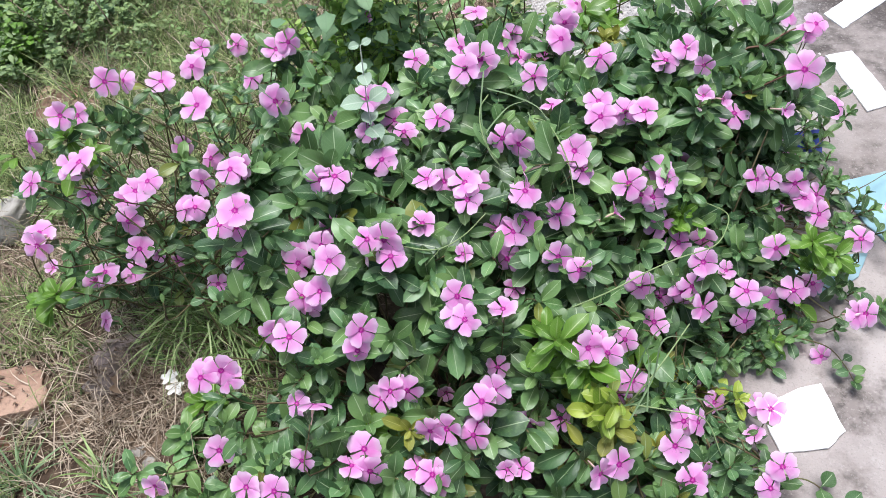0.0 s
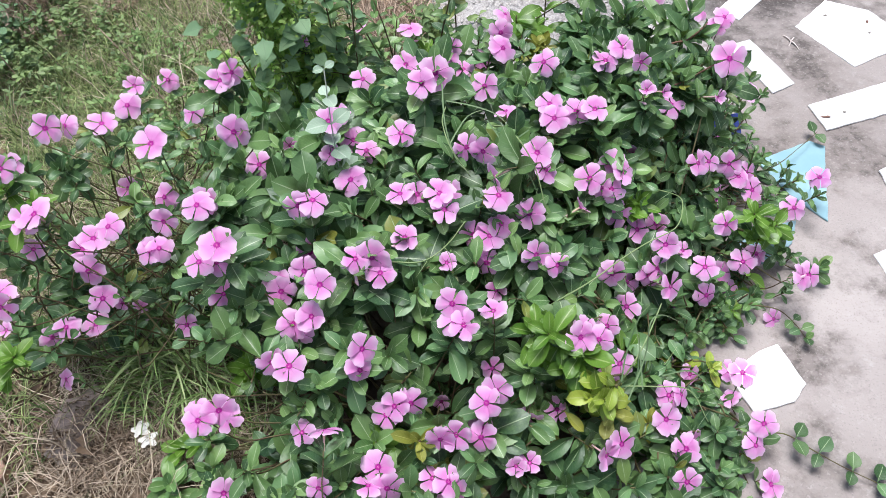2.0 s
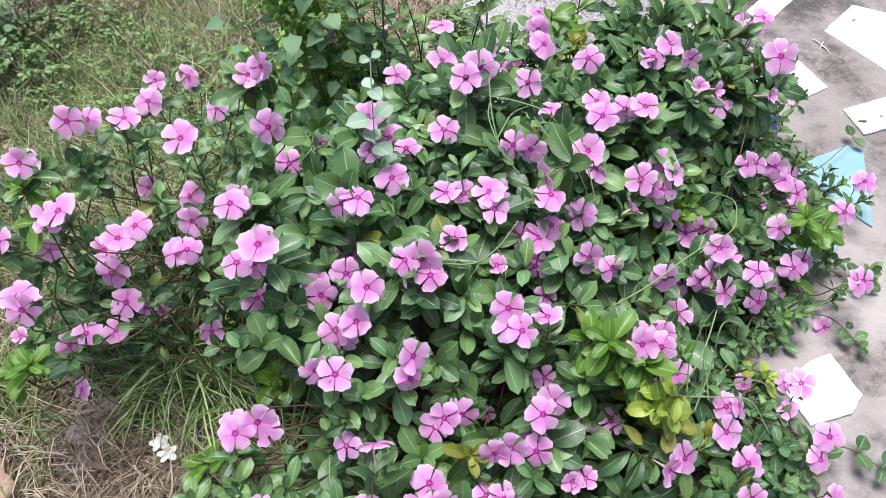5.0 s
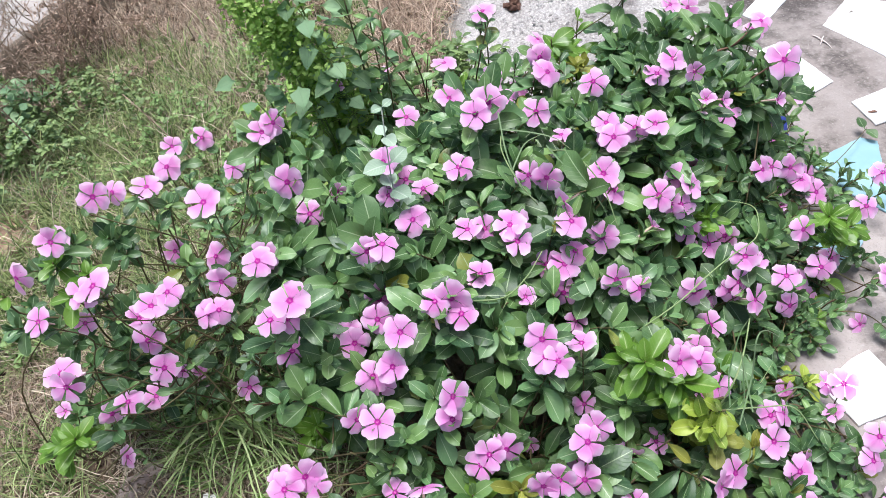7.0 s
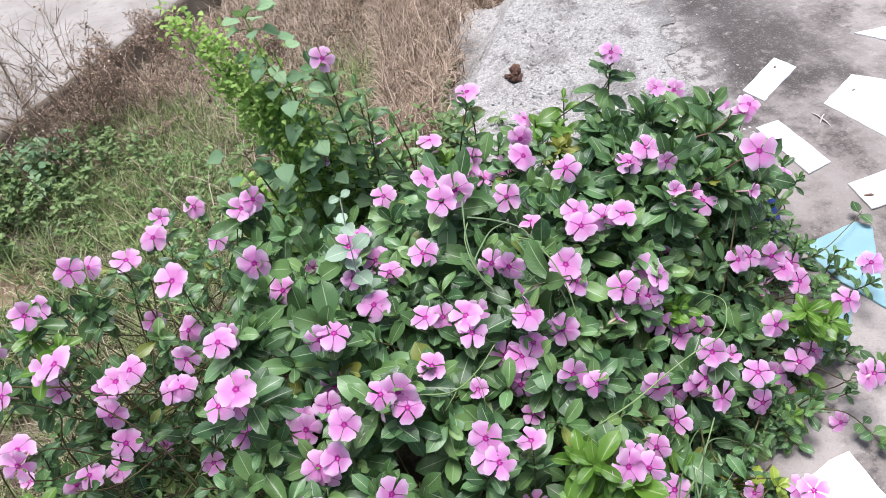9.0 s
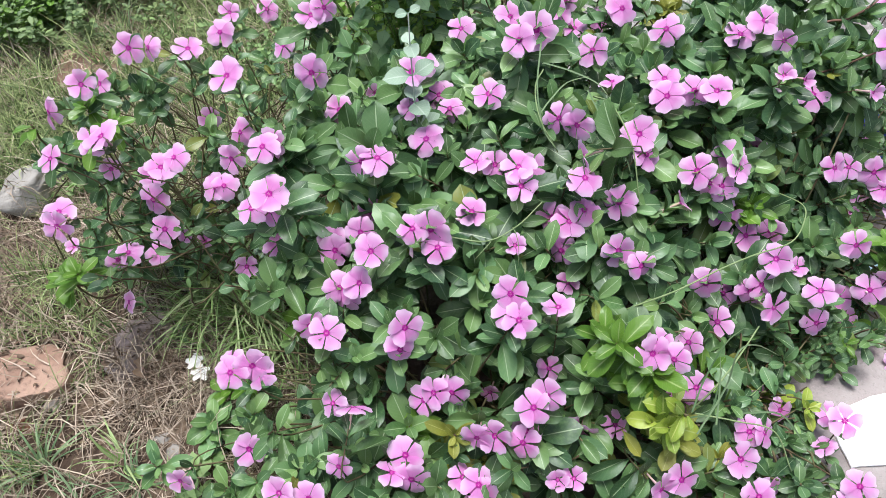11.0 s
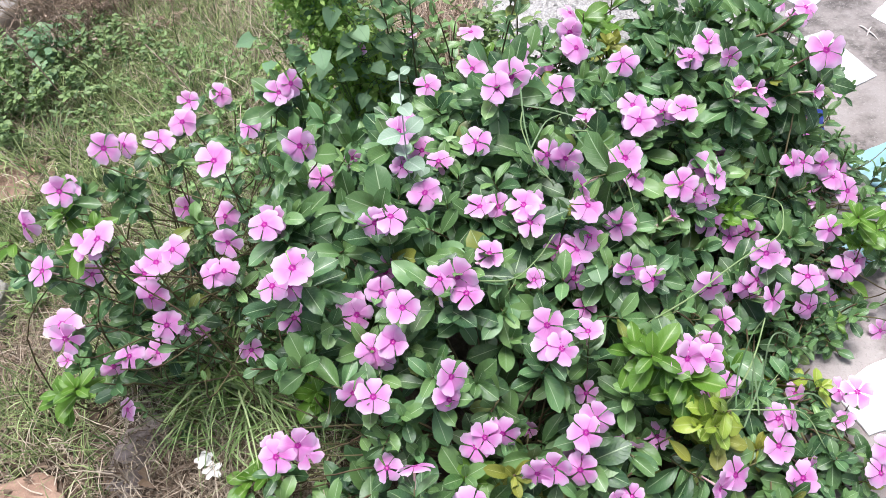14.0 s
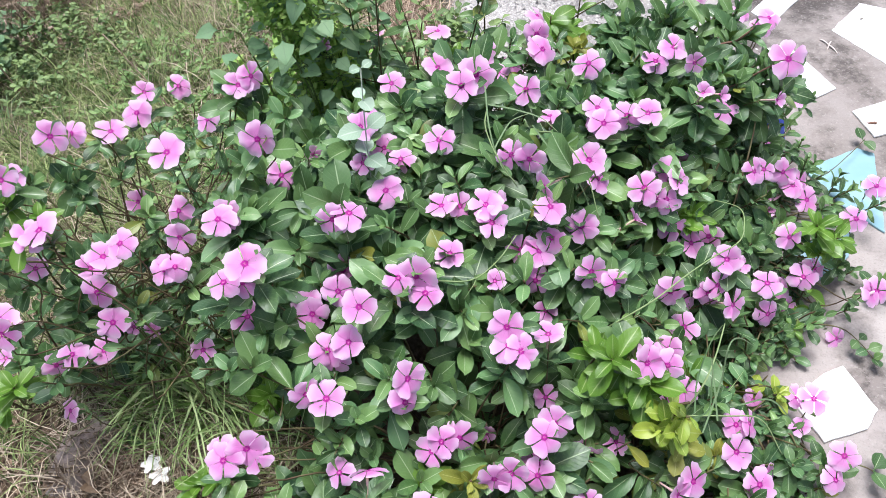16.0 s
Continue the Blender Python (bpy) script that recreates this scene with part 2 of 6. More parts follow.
def gravel_material():
    k = Nodes("crumbled lime gravel")
    co = k.coord()
    cells = k.add("ShaderNodeTexVoronoi", Scale=170.0, Vector=co)
    tone = k.add("ShaderNodeSeparateColor", Color=cells.outputs["Color"]).outputs[0]
    small = k.add("ShaderNodeTexVoronoi", Scale=480.0, Vector=co)
    tone2 = k.add("ShaderNodeSeparateColor", Color=small.outputs["Color"]).outputs[1]
    big = k.noise(7, 5, 0.6, co)
    c = k.mix(k.ramp(tone, 0.1, 0.9), (0.42, 0.40, 0.38), (0.64, 0.62, 0.595))
    c = k.mix(k.math("MULTIPLY", tone2, 0.5), c, (0.42, 0.40, 0.38))
    c = k.mix(k.math("MULTIPLY", k.ramp(big, 0.50, 0.66), 0.6), c, (0.23, 0.21, 0.195))
    s = k.add("ShaderNodeSeparateXYZ", Vector=co)
    c = k.mix(k.math("MULTIPLY", k.ramp(k.math("ADD", s.outputs[0], big), 0.80, 1.0), 0.6), c, (0.13, 0.12, 0.115))
    h = k.math("ADD", k.math("MULTIPLY", cells.outputs["Distance"], -0.8), k.math("MULTIPLY", small.outputs["Distance"], -0.3))
    return k.done(c, 0.95, k.bump(h, 0.008, 0.9), 0.15)


M_GRAVEL = gravel_material()
M_CLOD = stone_material("brown clod", (0.21, 0.115, 0.085), (0.32, 0.19, 0.145), (0.10, 0.06, 0.045), 60)
M_PLASTER = stone_material("pale plaster", (0.33, 0.305, 0.28), (0.42, 0.39, 0.365), (0.23, 0.20, 0.175), 4)
# brown side darker than the plaster: the shade on it is in the colour
M_PLINTH = stone_material("shaded plinth side", (0.20, 0.165, 0.13), (0.27, 0.23, 0.185), (0.10, 0.08, 0.06), 5)


def tile_material(name, a, b, rough=0.28, specks=0.5):
    k = Nodes(name)
    co = k.coord()
    c = k.mix(k.ramp(k.noise(9, 4, 0.6, co), 0.35, 0.7), a, b)
    c = k.mix(k.math("MULTIPLY", k.ramp(k.noise(70, 4, 0.7, co), 0.66, 0.78), specks), c, (0.34, 0.31, 0.28))
    return k.done(c, rough, k.bump(k.noise(60, 3, 0.5, co), 0.0004, 0.4), 0.5)


M_WHITE_TILE = tile_material("white glazed tile", (0.80, 0.80, 0.78), (0.86, 0.86, 0.85), 0.4, 0.5)
M_BLUE_TILE = tile_material("light blue glazed tile", (0.24, 0.41, 0.46), (0.31, 0.49, 0.53))
M_WORN_TILE = tile_material("worn blue tile", (0.18, 0.31, 0.35), (0.27, 0.40, 0.44), 0.5, 0.9)
M_DEEP_BLUE = tile_material("deep blue tile", (0.045, 0.075, 0.36), (0.07, 0.11, 0.45), 0.35, 0.4)


# ---- builders ----
def mesh_of(name, verts, faces, mat, uvs=None, smooth=True):
    """A mesh from places and faces; uvs are one pair for each place."""
    me = bpy.data.meshes.new(name)
    me.from_pydata([tuple(map(float, v)) for v in verts], [], [tuple(map(int, f)) for f in faces])
    me.materials.append(mat)
    if uvs is not None:
        index = np.empty(len(me.loops), dtype=np.int32)
        me.loops.foreach_get("vertex_index", index)
        me.uv_layers.new(name="UVMap").data.foreach_set("uv", np.asarray(uvs, dtype=np.float32)[index].ravel())
    if smooth:
        me.polygons.foreach_set("use_smooth", [True] * len(me.polygons))
    me.update()
    return me


def part(name, mesh, parent, m=None, label=""):
    ob = new(name, mesh)
    ob.parent = parent
    if m is not None:
        ob.matrix_basis = m
    return tagged(ob, label)


def thing(name, x, y, z, label, category, group="", kind=""):
    """An Empty at the base of a thing."""
    ob = new(name)
    ob.location, ob.empty_display_size = (x, y, z), 0.02
    bpy.context.view_layer.update()
    return tagged(ob, label, category, group, kind)


def bm_mesh(name, bm, mat, smooth=False):
    me = bpy.data.meshes.new(name)
    bmesh.ops.recalc_face_normals(bm, faces=bm.faces)
    bm.to_mesh(me)
    bm.free()
    me.materials.append(mat)
    if smooth:
        me.polygons.foreach_set("use_smooth", [True] * len(me.polygons))
    return me


def sheet(across, along, half, rise):
    """A leaf-like sheet of length 1 along y: half(v) its half width, rise(s, v) its height; s runs from -1 to 1."""
    verts, uvs, faces = [], [], []
    for j in range(along + 1):
        v = j / along
        for i in range(across + 1):
            s = 2 * i / across - 1
            verts.append((s * half(v), v, rise(s, v)))
            uvs.append((0.5 + 0.5 * s, v))
    w = across + 1
    for j in range(along):
        for i in range(across):
            faces.append((j * w + i, j * w + i + 1, (j + 1) * w + i + 1, (j + 1) * w + i))
    return np.array(verts), np.array(uvs), np.array(faces)


def oval(blunt=1.32, power=0.56, width=0.225, stalk=0.10):
    def half(v):
        if v < stalk:
            return 0.012 + 0.02 * v
        return max(0.004, width * math.sin(math.pi * ((v - stalk) / (1 - stalk)) ** blunt) ** power)
    return half


def leaf_forms(across, along, half, count=5):
    """Some bends of one leaf shape: folded along the rib, drooping and a little waved."""
    forms = []
    for n in range(count):
        fold, droop, wave, twist = 0.05 + 0.03 * n, 0.06 + 0.055 * ((n * 2) % 5), 0.012 * (n % 3), 0.03 * ((n * 3) % 5 - 2)
        forms.append(sheet(across, along, half, lambda s, v: fold * abs(s) * math.sin(math.pi * min(1, v + 0.1))
                           - droop * v * v + wave * abs(s) * math.sin(9 * v + n) + twist * s * v))
    return forms


PERIWINKLE = leaf_forms(4, 7, oval())
PERIWINKLE_LOW = leaf_forms(2, 5, oval())
ROUND_LEAF = leaf_forms(4, 6, oval(0.85, 0.6, 0.36, 0.16))
ANGLED_LEAF = leaf_forms(4, 7, lambda v: 0.012 if v < 0.12 else max(0.004, 0.40 * min(1.0, (v - 0.12) / 0.16) ** 0.7 * (1 - ((v - 0.12) / 0.88) ** 2.2)))
SMALL_LEAF = leaf_forms(2, 3, oval(0.95, 0.8, 0.28, 0.1))


def gather(name, items, forms, mat):
    """One mesh of many leaves: items are pairs of a 4x4 pose and a form's number."""
    V, U, F, base = [], [], [], 0
    for m, k in items:
        v, u, f = forms[k % len(forms)]
        m = np.array(m)
        V.append(v @ m[:3, :3].T + m[:3, 3]), U.append(u), F.append(f + base)
        base += len(v)
    return mesh_of(name, np.concatenate(V), np.concatenate(F), mat, np.concatenate(U))


def tube(points, radii, sides=5):
    """Places and faces of a tube along points."""
    pts = [Vector(p) for p in points]
    verts, faces = [], []
    side = Vector((1, 0.3, 0.1))
    for i, p in enumerate(pts):
        way = (pts[min(i + 1, len(pts) - 1)] - pts[max(i - 1, 0)]).normalized()
        a = (side - way * side.dot(way)).normalized()
        b = way.cross(a)
        for k in range(sides):
            t = 2 * math.pi * k / sides
            verts.append(p + (a * math.cos(t) + b * math.sin(t)) * radii[i])
    for i in range(len(pts) - 1):
        for k in range(sides):
            n = (k + 1) % sides
            faces.append((i * sides + k, i * sides + n, (i + 1) * sides + n, (i + 1) * sides + k))
    faces.append(tuple(range(sides))[::-1])
    faces.append(tuple(range((len(pts) - 1) * sides, len(pts) * sides)))
    return verts, faces


def bow(a, b, sag, steps=7):
    """A bent line from a to b, pushed by sag in its middle."""
    a, b, sag = Vector(a), Vector(b), Vector(sag)
    return [a.lerp(b, t) + sag * (4 * t * (1 - t)) for t in (i / steps for i in range(steps + 1))]


def smooth_line(points, steps=6):
    """A Catmull-Rom line through points."""
    p = [Vector(q) for q in points]
    p = [2 * p[0] - p[1], *p, 2 * p[-1] - p[-2]]
    line = []
    for i in range(1, len(p) - 2):
        for s in range(steps):
            t = s / steps
            line.append(0.5 * (2 * p[i] + (p[i + 1] - p[i - 1]) * t + (2 * p[i - 1] - 5 * p[i] + 4 * p[i + 1] - p[i + 2]) * t * t
                               + (3 * p[i] - p[i - 1] - 3 * p[i + 1] + p[i + 2]) * t ** 3))
    return line + [p[-2]]


def tube_mesh(name, line, r0, r1, mat, sides=5):
    n = len(line)
    v, f = tube(line, [r0 + (r1 - r0) * i / (n - 1) for i in range(n)], sides)
    return mesh_of(name, v, f, mat)


def leaf_pose(place, way, up, length, width=1.0):
    """The pose of a leaf that grows from place along way, its upper side towards up."""
    y = Vector(way).normalized()
    z = Vector(up) - y * Vector(up).dot(y)
    z = z.normalized() if z.length > 1e-4 else y.orthogonal().normalized()
    x = y.cross(z)
    m = Matrix((x * length * width, y * length, z * length)).transposed().to_4x4()
    m.translation = Vector(place)
    return m


# ---- ground ----
GROUND = -0.10


def slab_edge(y):
    """Where the concrete's ragged left edge lies at a distance y."""
    ys = (-3, 0.45, 0.9, 1.35, 1.62, 1.8, 2.05, 2.5, 3.2, 7)
    xs = (0.30, 0.36, 0.40, 0.30, 0.12, 0.24, 0.40, 0.68, 1.0, 2.4)
    return float(np.interp(y, ys, xs)) + 0.03 * noise.noise((0, y * 7, 0.5))


def lie(x, y):
    """The soil's height."""
    near = max(0.0, 1 - math.hypot(x, y - 1.5) / 4.5)
    return GROUND + near * (0.035 * noise.noise((x * 1.3, y * 1.3, 0)) + 0.014 * noise.noise((x * 6, y * 6, 3)))


def grid_line(lo, hi, near_lo, near_hi, fine, coarse):
    line, v = [], lo
    while v < hi:
        line.append(v)
        v += fine if near_lo <= v <= near_hi else max(fine, coarse * min(abs(v - near_lo), abs(v - near_hi)))
    return line + [hi]


xs, ys = grid_line(-120, 120, -2.2, 1.4, 0.05, 0.45), grid_line(-120, 240, 0.2, 4.2, 0.05, 0.45)
verts = [(x, y, lie(x, y)) for y in ys for x in xs]
w = len(xs)
faces = [(j * w + i, j * w + i + 1, (j + 1) * w + i + 1, (j + 1) * w + i) for j in range(len(ys) - 1) for i in range(w - 1)]
ground = new("ground", mesh_of("ground", verts, faces, M_SOIL))
tagged(ground, "dry brown soil littered with straw and dead leaves", "ground", kind="structure")


def concrete_slab():
    rows = [(-3 + 10 * j / 160) for j in range(161)]
    cols = [0, 0.02, 0.06, 0.12, 0.2, 0.3, 0.42, 0.56, 0.72, 0.9, 1.1, 1.4, 1.9, 2.8, 4.5, 7]
    verts, faces = [], []
    for y in rows:
        e = slab_edge(y)
        for i, c in enumerate(cols):
            x = e + c
            z = 0.004 * noise.noise((x * 3, y * 3, 7)) + 0.0025 * noise.noise((x * 11, y * 11, 2)) - (0.022 if i == 0 else 0.006 if i == 1 else 0)
            verts.append((x, y, z))
    n = len(verts)
    for y in rows:
        verts.append((slab_edge(y) - 0.012, y, -0.2))
    w = len(cols)
    for j in range(len(rows) - 1):
        for i in range(w - 1):
            faces.append((j * w + i, j * w + i + 1, (j + 1) * w + i + 1, (j + 1) * w + i))
        faces.append((j * w, (j + 1) * w, n + j + 1, n + j))
    ob = new("pavement", mesh_of("pavement", verts, faces, M_CONCRETE))
    return tagged(ob, "weathered grey concrete slab with dark algae stains", "pavement", kind="structure")


concrete_slab()


def plinth():
    """The raised pale slab behind the dry grass."""
    a, b = Vector((-1.652, 1.616, 0)), Vector((0.35, 4.41, 0))
    way = (b - a).normalized()
    back = Vector((-way.y, way.x, 0))
    verts, faces = [], []
    n = 60
    top = 0.03
    for i in range(n + 1):
        p = a + (b - a) * (i / n)
        chip = 0.012 * noise.noise((i * 0.7, 1, 1)) + 0.006 * noise.noise((i * 2.1, 4, 1))
        for off, z in ((-0.004, -0.2), (0.0, top - 0.03), (0.006, top - 0.006 + chip * 0.4), (0.025, top), (0.3, top + 0.006), (1.2, top + 0.02), (5.0, top + 0.05)):
            q = p + back * (off + (chip if z > 0 and off < 0.03 else 0))
            verts.append((q.x, q.y, z))
    for i in range(n):
        for k in range(6):
            faces.append((i * 7 + k, (i + 1) * 7 + k, (i + 1) * 7 + k + 1, i * 7 + k + 1))
    me = mesh_of("plinth", verts, faces, M_PLASTER)
    # the two lowest strips, the side, get the shade-darkened colour
    me.materials.append(M_PLINTH)
    me.polygons.foreach_set("material_index", [1 if p % 6 < 2 else 0 for p in range(len(me.polygons))])
    me.flip_normals()
    ob = new("plinth", me)
    return tagged(ob, "low raised slab with pale plaster top and shade-darkened brown side", "low wall", kind="structure")


plinth()


# ---- flowering shrubs ----
rng = random.Random(11)


def petal_form(n):
    """One broad, blunt, slightly lopsided petal, 1 long."""
    lop, cup, curl = 0.10 * (n % 2) + 0.04, 0.10 - 0.05 * n, 0.15 + 0.12 * ((n * 2) % 4)

    def half(v):
        return 0.06 + 0.43 * math.sin(math.pi / 2 * min(1.0, v / 0.85)) ** 1.4 * (1 - 0.24 * max(0, (v - 0.85) / 0.15) ** 2)

    v, u, f = sheet(6, 7, half, lambda s, t: cup * s * s * t - 0.05 * max(0.0, 1 - 2.2 * abs(s)) * t * (1.2 - t) - curl * max(0, t - 0.45) ** 2 + 0.030 * math.sin(4 * s + n) * t)
    tip = np.clip((v[:, 1] - 0.6) / 0.4, 0, 1)
    v[:, 0] += lop * v[:, 1] ** 2
    v[:, 1] -= tip * (0.75 * (v[:, 0] - lop * 0.6) ** 2 + 0.26 * v[:, 0] * (1 if n % 3 else -0.5) + 0.035 * np.sin(13 * v[:, 0] + 2 * n))
    v[:, 2] += 0.10 * v[:, 0] * v[:, 1]
    return mesh_of("petal", v, f, M_PETAL, u)


PETALS = [petal_form(n) for n in range(6)]


def heart_mesh(name, tube_mat, eye_mat):
    """A flower's slender tube with the ring at its mouth; the mouth lies at the origin."""
    bm = bmesh.new()
    rings = [(-0.026, 0.0012), (-0.016, 0.0014), (-0.006, 0.0019), (-0.001, 0.0016), (0.0006, 0.0019), (0.0009, 0.0014), (-0.0004, 0.0006)]
    loops = []
    for z, r in rings:
        loops.append([bm.verts.new((r * math.cos(k * math.pi / 5), r * math.sin(k * math.pi / 5), z)) for k in range(10)])
    for n, (a, b) in enumerate(zip(loops, loops[1:])):
        for k in range(10):
            bm.faces.new((a[k], a[(k + 1) % 10], b[(k + 1) % 10], b[k])).material_index = 1 if n > 2 else 0
    bm.faces.new(loops[-1]).material_index = 1
    me = bm_mesh(name, bm, tube_mat, True)
    me.materials.append(eye_mat)
    return me


HEART = heart_mesh("flower", M_TUBE, M_EYE)
_line = [(0, 0, 0), (0.0006, 0, 0.006), (0, 0.0005, 0.014), (-0.0008, 0, 0.020), (0, 0, 0.025)]
_v, _f = tube(_line, [0.0010, 0.0013, 0.0021, 0.0026, 0.0004], 7)
BUD = mesh_of("bud", _v, _f, M_BUD)
LEAVES = {mat: [mesh_of("leaf", v, f, mat, u) for v, u, f in PERIWINKLE] for mat in (M_LEAF, M_UPPER, M_YOUNG, M_FRESH, M_OLIVE)}

SHRUBS = {}
SPOTS = []


def shrub(key, x, y, z, label):
    SHRUBS[key] = dict(root=Vector((x, y, z)), leaves=[], twigs=[], stems=0,
                       thing=thing("periwinkle_shrub", x, y, z, label, "flowering shrub", "periwinkle shrubs"))


shrub("middle", 0.10, 0.98, -0.10, "dense pink periwinkle shrub in full bloom with glossy leaves")
shrub("left", -0.36, 1.02, -0.11, "leggy pink periwinkle shrub spreading over dry grass")
shrub("right", 0.50, 0.96, 0.0, "pink periwinkle shrub sprawling over the concrete slab")
shrub("front", 0.06, 0.66, -0.10, "low pink periwinkle shrub with crowded blooms beside the path")
shrub("corner", 0.42, 0.64, 0.0, "straggling pink periwinkle shrub among yellow-green seedlings on concrete")
shrub("back", 0.20, 1.40, -0.09, "upright thin pink periwinkle stems beside the white rubble")


def nearest(x, y, z):
    """The shrub that a shoot belongs to."""
    def far(s):
        r = s["root"]
        return math.hypot(x - r.x, y - r.y)
    return min(SHRUBS.values(), key=far)


def bloom(x, y, z, size=1.0):
    """Notes a place where a flower opens."""
    SPOTS.append((x, y, z, size))


bloom(-0.471, 0.801, 0.359, 0.90)
bloom(-0.487, 0.834, 0.348)
bloom(-0.539, 0.870, 0.058, 0.80)
bloom(-0.472, 0.872, 0.198)
bloom(-0.569, 0.891, 0.196, 0.55)
bloom(-0.523, 0.897, 0.147, 0.90)
bloom(-0.515, 0.915, 0.370, 0.80)
bloom(-0.543, 1.039, 0.215, 0.70)
bloom(-0.578, 1.040, 0.347)
bloom(-0.506, 1.051, 0.387, 0.90)
bloom(-0.554, 1.155, 0.303)
bloom(-0.165, 0.490, 0.214)
bloom(-0.369, 0.557, 0.060)
bloom(-0.234, 0.565, 0.160)
bloom(-0.240, 0.632, 0.251)
bloom(-0.212, 0.640, 0.253)
bloom(-0.169, 0.798, 0.401, 1.08)
bloom(-0.205, 0.807, 0.365, 0.90)
bloom(-0.206, 0.833, 0.253)
bloom(-0.404, 0.891, 0.228)
bloom(-0.314, 0.896, 0.111, 0.80)
bloom(-0.449, 0.901, 0.153)
bloom(-0.396, 0.915, 0.179, 0.50)
bloom(-0.412, 0.918, 0.267)
bloom(-0.426, 0.922, 0.400, 1.15)
bloom(-0.217, 0.933, 0.349)
bloom(-0.352, 0.933, 0.339)
bloom(-0.387, 0.935, 0.133, 0.60)
bloom(-0.303, 0.935, 0.270)
bloom(-0.392, 0.950, 0.303)
bloom(-0.425, 0.962, 0.272, 0.90)
bloom(-0.289, 0.969, 0.293)
bloom(-0.277, 1.044, 0.388, 1.15)
bloom(-0.151, 1.045, 0.382)
bloom(-0.310, 1.070, 0.250)
bloom(-0.441, 1.110, 0.402)
bloom(-0.415, 1.117, 0.395, 0.90)
bloom(-0.395, 1.152, 0.211, 0.85)
bloom(-0.389, 1.181, 0.340)
bloom(-0.187, 1.239, 0.344)
bloom(-0.164, 1.248, 0.351)
bloom(-0.266, 1.284, 0.255, 0.90)
bloom(-0.382, 1.304, 0.280)
bloom(-0.367, 1.344, 0.292, 0.80)
bloom(-0.335, 1.449, 0.222)
bloom(-0.129, 0.484, 0.211)
bloom(0.070, 0.506, 0.178)
bloom(-0.010, 0.510, 0.193)
bloom(-0.034, 0.516, 0.199, 0.90)
bloom(0.050, 0.518, 0.171, 0.90)
bloom(-0.094, 0.518, 0.222, 0.80)
bloom(-0.017, 0.536, 0.204)
bloom(0.071, 0.556, 0.203)
bloom(0.127, 0.557, 0.178)
bloom(0.093, 0.559, 0.200)
bloom(-0.073, 0.573, 0.267)
bloom(0.142, 0.586, 0.219)
bloom(-0.110, 0.599, 0.220, 0.90)
bloom(0.018, 0.611, 0.216)
bloom(0.041, 0.611, 0.215)
bloom(-0.016, 0.638, 0.284)
bloom(0.129, 0.653, 0.318)
bloom(-0.105, 0.655, 0.302)
bloom(-0.008, 0.656, 0.306)
bloom(0.086, 0.659, 0.106, 0.60)
bloom(-0.129, 0.670, 0.297, 0.90)
bloom(0.121, 0.687, 0.322)
bloom(-0.070, 0.727, 0.300)
bloom(-0.099, 0.730, 0.287)
bloom(-0.048, 0.743, 0.346)
bloom(0.034, 0.749, 0.338, 0.90)
bloom(0.005, 0.763, 0.361, 0.90)
bloom(0.027, 0.766, 0.354)
bloom(-0.114, 0.796, 0.280)
bloom(0.077, 0.805, 0.335, 0.85)
bloom(-0.074, 0.805, 0.305, 0.90)
bloom(-0.118, 0.811, 0.284, 0.90)
bloom(0.142, 0.841, 0.338)
bloom(-0.065, 0.851, 0.290)
bloom(-0.039, 0.855, 0.393)
bloom(-0.061, 0.858, 0.385, 0.90)
bloom(0.140, 0.865, 0.348)
bloom(0.109, 0.889, 0.330, 0.90)
bloom(0.084, 0.891, 0.335)
bloom(0.014, 0.945, 0.331)
bloom(-0.010, 1.004, 0.338, 0.70)
bloom(0.105, 1.005, 0.353)
bloom(0.046, 1.015, 0.321, 0.90)
bloom(-0.004, 1.030, 0.382, 0.90)
bloom(0.009, 1.074, 0.362)
bloom(0.027, 1.074, 0.296)
bloom(-0.144, 1.102, 0.255)
bloom(-0.090, 1.150, 0.246, 0.70)
bloom(0.063, 1.219, 0.309)
bloom(0.145, 1.222, 0.322)
bloom(0.016, 1.430, 0.490)
bloom(0.078, 1.691, 0.105, 0.85)
bloom(0.404, 0.464, 0.091)
bloom(0.290, 0.503, 0.157)
bloom(0.424, 0.511, 0.088)
bloom(0.317, 0.515, 0.153)
bloom(0.169, 0.526, 0.129, 0.70)
bloom(0.190, 0.529, 0.120, 0.80)
bloom(0.406, 0.553, 0.109)
bloom(0.205, 0.592, 0.133)
bloom(0.430, 0.594, 0.096, 0.90)
bloom(0.251, 0.598, 0.124, 0.85)
bloom(0.160, 0.601, 0.218)
bloom(0.312, 0.627, 0.253)
bloom(0.340, 0.629, 0.127, 0.90)
bloom(0.356, 0.631, 0.161)
bloom(0.287, 0.634, 0.258)
bloom(0.299, 0.654, 0.246, 0.80)
bloom(0.167, 0.655, 0.183, 0.85)
bloom(0.353, 0.685, 0.184, 0.85)
bloom(0.180, 0.700, 0.263)
bloom(0.415, 0.746, 0.126)
bloom(0.294, 0.762, 0.256, 0.80)
bloom(0.390, 0.769, 0.195)
bloom(0.201, 0.770, 0.212, 0.70)
bloom(0.266, 0.781, 0.267)
bloom(0.193, 0.798, 0.249)
bloom(0.438, 0.801, 0.112, 0.90)
bloom(0.205, 0.825, 0.278)
bloom(0.226, 0.835, 0.289)
bloom(0.184, 0.842, 0.269, 0.90)
bloom(0.225, 0.848, 0.339)
bloom(0.274, 0.849, 0.284)
bloom(0.361, 0.860, 0.261, 0.75)
bloom(0.227, 0.879, 0.347)
bloom(0.440, 0.883, 0.199)
bloom(0.158, 0.888, 0.322, 0.90)
bloom(0.406, 0.890, 0.265, 0.90)
